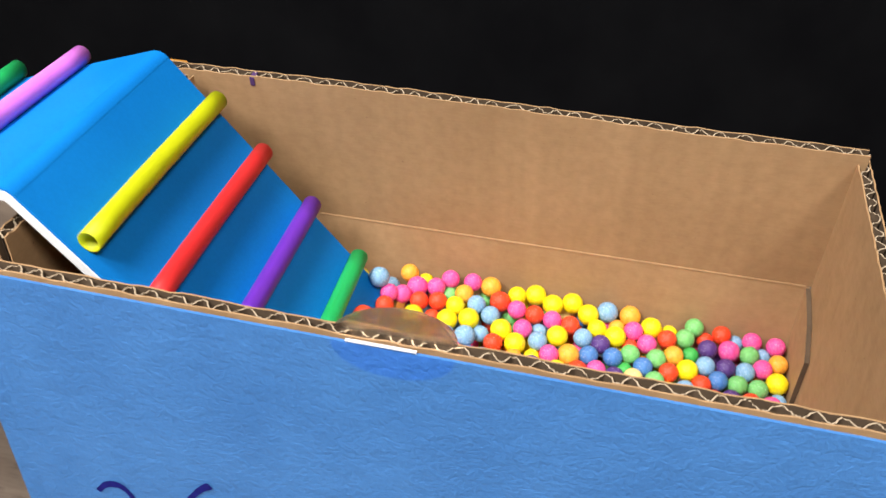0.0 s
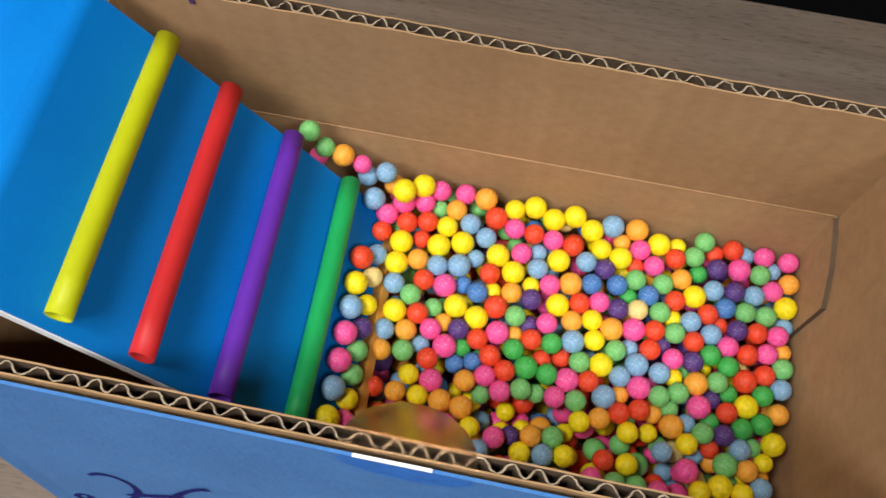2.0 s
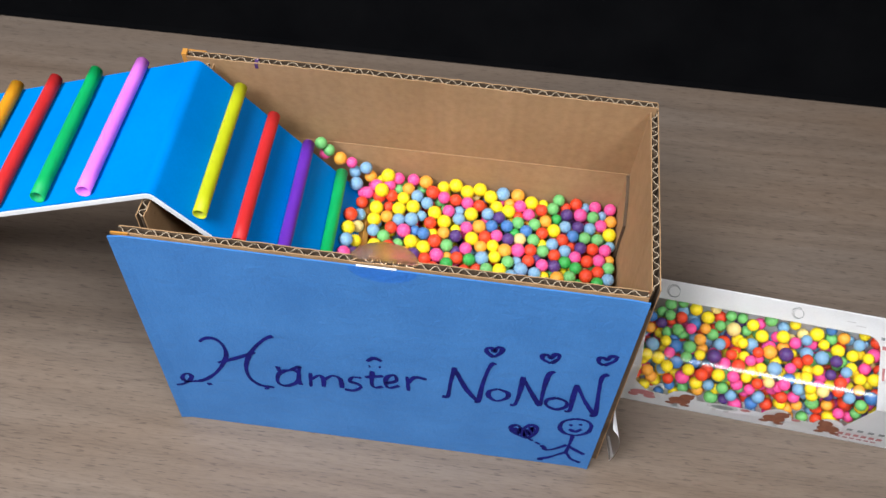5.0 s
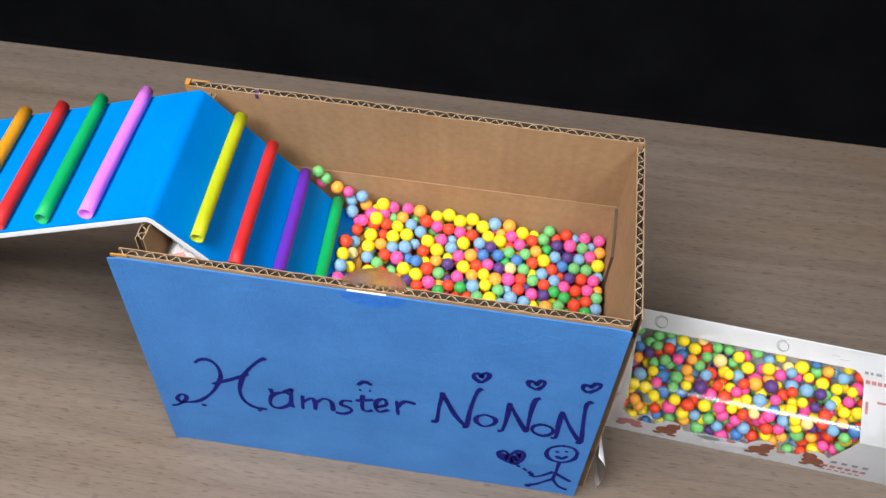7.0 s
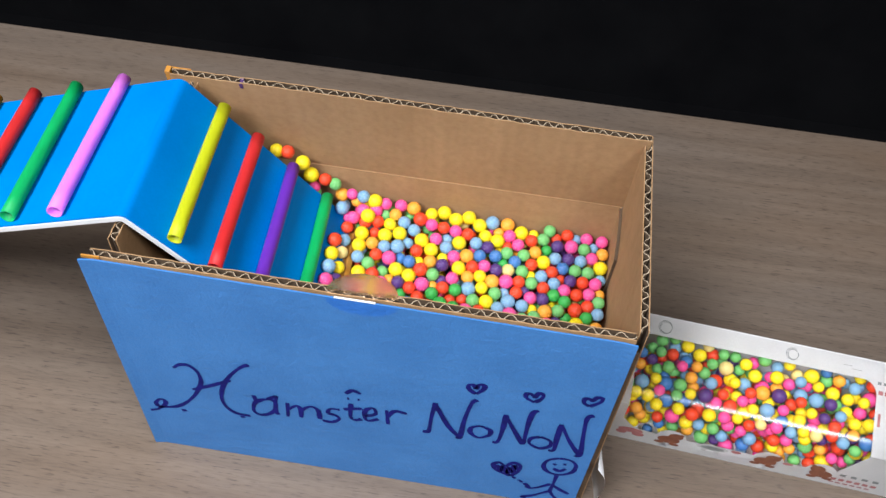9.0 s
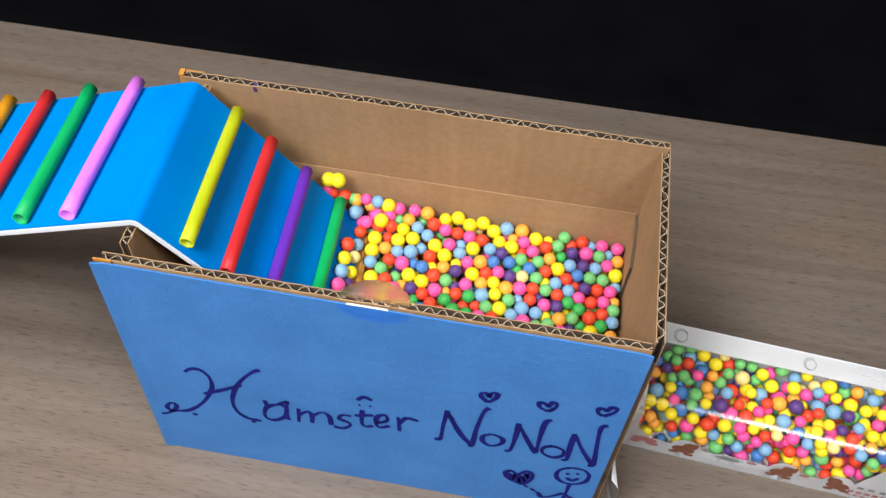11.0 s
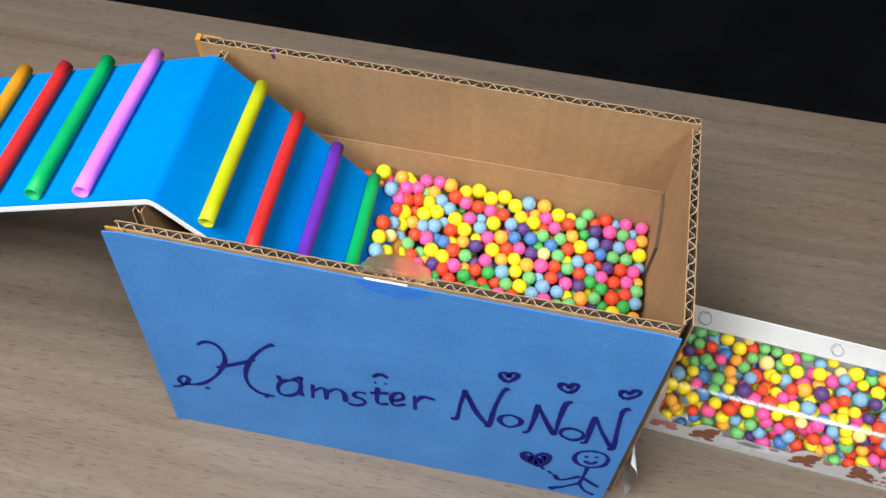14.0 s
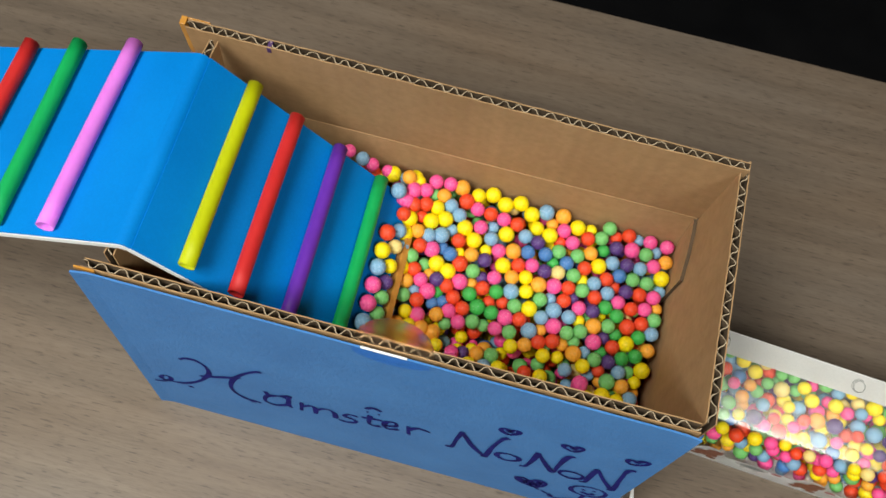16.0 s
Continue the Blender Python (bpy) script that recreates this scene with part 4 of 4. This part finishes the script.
bars([(0.176, SL - 0.016, 0.0025, 0.002), (0.180, SL - 0.016, 0.002, 0.002), (0.184, SL - 0.016, 0.004, 0.002)], GREY_INK, lid)
bars([(0.177 + 0.0042 * k, SL - 0.023, 0.0032, 0.0028) for k in range(5)], ROSE_INK, lid)
bars([(0.178, SL - 0.045, 0.0018, 0.009), (0.186, SL - 0.036, 0.006, 0.0016)], ROSE_INK, lid)
bars([(0.168 + 0.0075 * k, 0.016, 0.004, 0.003) for k in range(4)], GREY_INK, front_panel)
bars([(0.164 + 0.0055 * k, 0.009, 0.0038, 0.0032) for k in range(6)] + [(0.164 + 0.005 * k, 0.005, 0.0035, 0.0016) for k in range(6)], ROSE_INK, front_panel)

PS = pose(PX, PY, 0, 0, 0, PTURN)


def heap(x, y):
    return HF - 0.003 + (np.asarray(y) - 0.002) * math.tan(radians(SLANT)) * 0.80 + 0 * np.asarray(x)


Q, S = pile(0.002, 0.215, 0.003, DEP - 0.002, 0.0015, 2600, heap, 22, 9, 1.03)
rest = fill_mesh("foam_ball_fill", Q, S, FOAM_MIX)
rest.matrix_basis = PS
tagged(rest, "many-coloured small craft foam balls filling the package", "balls", kind="stuff")


# ---------------------------------------------------------------- the hamster
def blob(bm, x, y, z, rx, ry, rz, sub=3, bump=0.0):
    g = bmesh.ops.create_icosphere(bm, subdivisions=sub, radius=1)
    for v in g["verts"]:
        k = 1 + bump * noise.noise(v.co * 2.5)
        v.co = Vector((x + v.co.x * rx * k, y + v.co.y * ry * k, z + v.co.z * rz * k))
    return bm


hamster = tagged(empty("hamster", pose(0.06, 0.07, 0.03)), "white long-haired hamster hiding under the blue ramp", "hamster")
part("body", blob(bmesh.new(), 0.012, 0.022, -0.042, 0.021, 0.024, 0.034, 3, 0.06), FUR, hamster, smooth=True)
head = part("head", blob(bmesh.new(), 0.0, 0.0, 0.0, 0.0120, 0.0135, 0.0118, 3, 0.05), FUR, hamster, smooth=True)
part("snout", blob(bmesh.new(), -0.001, -0.0104, 0.0062, 0.0046, 0.0036, 0.0040, 3, 0.15), SKIN, head, "bare pink snout", smooth=True)
for x in (-0.0075, 0.0065):
    part("ear", blob(bmesh.new(), x * 1.1, 0.0075, 0.0088, 0.0030, 0.0014, 0.0030, 2), SKIN, head, "thin pink ear", smooth=True)
    part("eye", blob(bmesh.new(), x * 1.35, -0.0065, -0.001, 0.0016, 0.0016, 0.0016, 2), EYE, head, smooth=True)
    part("paw", blob(bmesh.new(), x, -0.006, -0.024, 0.0035, 0.005, 0.0035, 2), SKIN, hamster, smooth=True)
bm = bmesh.new()
rr = random.Random(4)
for k in range(5200):
    d = Vector((rr.gauss(0, 1), rr.gauss(0, 1), rr.gauss(0, 1))).normalized()
    if (d - Vector((-0.08, -0.86, 0.50)).normalized()).length < 0.27:
        continue
    p = Vector((d.x * 0.0117, d.y * 0.0132, d.z * 0.0115))
    tip = p + (d + 0.6 * Vector((rr.uniform(-1, 1), 0.6, rr.uniform(-1, 1)))).normalized() * rr.uniform(0.0022, 0.0058)
    side = d.cross(Vector((0.3, 0.5, 0.8))).normalized() * 0.00022
    bm.faces.new([bm.verts.new(q) for q in (p - side, p + side, tip)])
tagged(part("fur", bm, FUR, head, "wispy white fur"), kind="stuff")

# balls in the gap between ramp and back wall, pushed about from below: seconds, x and z in millimetres
GAP_Y = 0.1362
DOWN = ((0.0, 84, 118), (0.9, 86, 126))
GAP = []

def gap_ball(kind, r, *rows):
    keys = [(t, Vector((x * 1e-3 + 0.001, GAP_Y, z * 1e-3 - 0.0045))) for t, x, z in rows]
    GAP.append((ball(kind, *keys[0][1], r, "foam balls behind the ramp", "in the gap behind the ramp"), keys))


gap_ball("green", 0.0043, *DOWN, (1.5, 80, 150), (1.9, 83, 166), (7.3, 84, 166), (7.8, 82, 168), (8.4, 92, 158), (9.2, 104, 151), (11.4, 106, 140), (13.2, 104, 138), (14.0, 100, 128), (16.0, 100, 128))
gap_ball("green", 0.0042, *DOWN, (1.6, 87, 140), (2.2, 89, 160), (7.3, 89, 160), (8.0, 89, 150), (9.2, 88, 140), (13.2, 86, 135), (14.0, 90, 122), (16.0, 90, 122))
gap_ball("pink", 0.0040, *DOWN, (1.7, 84, 136), (2.3, 86, 156), (7.3, 86, 156), (8.0, 88, 146), (11.4, 88, 146), (12.0, 90, 153), (13.0, 90, 153), (13.4, 86, 160), (13.8, 96, 142), (14.2, 92, 126), (15.2, 90, 140), (15.7, 89, 151), (16.0, 89, 152))
gap_ball("orange", 0.0047, (0.0, 96, 122), (1.6, 95, 134), (2.0, 96, 153), (7.5, 97, 152), (9.0, 107, 142), (13.0, 108, 140), (14.0, 111, 134), (16.0, 111, 132))
gap_ball("pink", 0.0039, (0.0, 100, 124), (1.6, 102, 136), (2.1, 104, 150), (7.5, 105, 149), (9.0, 114, 144), (13.2, 115, 143), (14.0, 117, 137), (16.0, 113, 140))
gap_ball("blue", 0.0044, (0.0, 101, 132), (1.0, 101, 138), (2.0, 106, 141), (7.5, 107, 140), (9.0, 108, 131), (16.0, 108, 130))
gap_ball("blue", 0.0044, (0.0, 108, 128), (1.0, 109, 132), (2.0, 114, 146), (7.5, 115, 146), (9.0, 122, 143), (13.2, 123, 142), (14.0, 125, 138), (16.0, 125, 137))
gap_ball("yellow", 0.0050, (0.0, 92, 130), (1.0, 93, 145), (1.5, 106, 148), (2.0, 130, 141), (16.0, 130, 140))
gap_ball("red", 0.0045, (0.0, 70, 120), (7.6, 74, 140), (8.1, 80, 168), (8.4, 76, 174), (9.2, 72, 177), (10.2, 82, 160), (11.4, 93, 142), (12.5, 95, 146), (13.2, 97, 147), (14.0, 98, 130), (16.0, 98, 132))
gap_ball("yellow", 0.0050, (0.0, 70, 110), (7.8, 74, 140), (8.4, 79, 171), (9.2, 82, 167), (10.2, 86, 160), (11.5, 91, 153), (12.0, 92, 146), (13.2, 92, 144), (14.0, 94, 124), (16.0, 94, 124))
gap_ball("yellow", 0.0052, (0.0, 78, 108), (7.9, 82, 140), (8.5, 85, 161), (9.2, 87, 157), (10.2, 92, 158), (11.5, 99, 158), (12.2, 105, 154), (13.2, 107, 153), (13.8, 113, 145), (16.0, 116, 138))
gap_ball("red", 0.0044, (0.0, 86, 108), (8.0, 92, 140), (8.6, 96, 156), (9.2, 96, 154), (11.4, 100, 142), (13.2, 100, 138), (14.0, 103, 136), (16.0, 104, 134))
gap_ball("yellow", 0.0046, (0.0, 60, 120), (8.3, 62, 150), (8.8, 65, 174), (9.2, 64, 177), (10.2, 66, 160), (11.4, 70, 130), (16.0, 70, 128))
gap_ball("blue", 0.0043, (0.0, 88, 112), (13.4, 90, 126), (14.8, 94, 128), (15.6, 96, 145), (16.0, 97, 147))
gap_ball("pink", 0.0042, (0.0, 94, 110), (13.4, 96, 124), (14.8, 100, 128), (15.6, 102, 141), (16.0, 103, 143))
# one yellow ball that rolls out of the gap onto the others beside the strip
keys = [(t, Vector((x * 1e-3, y * 1e-3, z * 1e-3))) for t, x, y, z in ((0.0, 90, 136, 112), (1.3, 98, 136, 126), (1.6, 112, 137, 144), (2.0, 124, 130, 140), (2.3, 128.5, 123.5, 135), (16.0, 128.5, 123.5, 134))]
GAP.append((ball("yellow", *keys[0][1], 0.0050, "foam balls behind the ramp", "in the gap behind the ramp"), keys))


# ---------------------------------------------------------------- what moves
def motions():
    # seconds, slide of the ramp in millimetres, extra steepness of its inner slope, and how far the push has gone
    slide = [(0.0, (0.5, -6.0, 8.0), 1.2, 0), (0.5, (3.0, -2.5, 4.0), 1.4, 0), (1.0, (3.0, -2.0, 3.0), 0.8, 0), (2.0, (2.5, -0.5, 1.2), 0.3, 0),
             (3.0, (0.6, 0.0, 0.0), 0.0, 0), (4.2, (0.0, 0.0, 0.0), 0.0, 0), (13.25, (0.0, 0.0, 0.0), 0.0, 0), (13.5, (1.5, -3.0, -0.8), -3.0, 0.4), (13.9, (5.0, -7.3, 1.0), -4.6, 0.95),
             (14.5, (5.0, -8.2, 1.4), -5.8, 1.0), (16.0, (3.6, -6.2, -1.2), -6.4, 1.0)]
    times = [(t, k) for t, _, _, k in slide]
    ramp_rows = [(t, pose(RX + d[0] * 1e-3, RY + d[1] * 1e-3, RZ + d[2] * 1e-3, ROLL, 0, YAW - 0.7 * k)) for t, d, _, k in slide]
    down_rows = [(t, pose(0, 0, 0, 0, STEEP + e, 0)) for t, _, e, _ in slide]
    walk(ramp, ramp_rows)
    walk(down, down_rows)
    for ob, p in LEDGE:
        local = SLOPE.inverted() @ p
        walk_ball(ob, [(t, (m @ n) @ local) for (t, m), (_, n) in zip(ramp_rows, down_rows)])
    for ob, p in BOX_BALLS:
        near = max(0.0, 1 - (p[0] - BX0) / 0.055)
        swell = 0.0045 * max(0.0, (p[1] - 0.05) / 0.09) * max(0.0, 1 - (p[0] - BX0) / 0.16)
        if near > 0 or swell > 0:
            go = Vector((0.0105 * near, -0.004 * near, 0.004 * near + swell))
            walk_ball(ob, [(t, Vector(p) + k * go) for t, k in times])
    for ob, keys in GAP:
        walk_ball(ob, keys)
    hide = pose(0.062, 0.075, 0.085, 0, 0, 30)
    walk(hamster, [(0.0, hide), (4.4, hide), (5.6, pose(0.036, 0.045, 0.150, -20, 0, 10)), (6.2, pose(0.031, 0.023, 0.194, -20, 0, 0)),
                   (6.6, pose(0.031, 0.023, 0.195, -16, 0, 6)), (7.0, pose(0.034, 0.023, 0.191, -20, 0, 4)), (7.3, pose(0.035, 0.024, 0.189, -20, 0, 10)),
                   (7.5, pose(0.044, 0.040, 0.160, -20, 0, 20)), (8.0, hide), (11.2, hide), (11.45, pose(0.036, 0.028, 0.172, -20, 0, 14)),
                   (11.7, pose(0.030, 0.024, 0.196, -20, 0, 0)), (11.9, pose(0.027, 0.023, 0.200, -15, 0, -4)), (12.1, pose(0.027, 0.023, 0.199, -16, 0, 0)),
                   (12.2, pose(0.035, 0.026, 0.186, -20, 0, 8)), (12.35, pose(0.044, 0.042, 0.150, -20, 0, 20)), (12.8, hide), (16.0, hide)])


def walk_ball(ob, rows):
    """Rolls a ball along its rows, with a little turn on the way."""
    start = rows[0][1]
    out = []
    for t, p in rows:
        d = p - start
        out.append((t, pose(*p, -d.y * 6000, d.x * 6000, 0)))
    walk(ob, out)


motions()
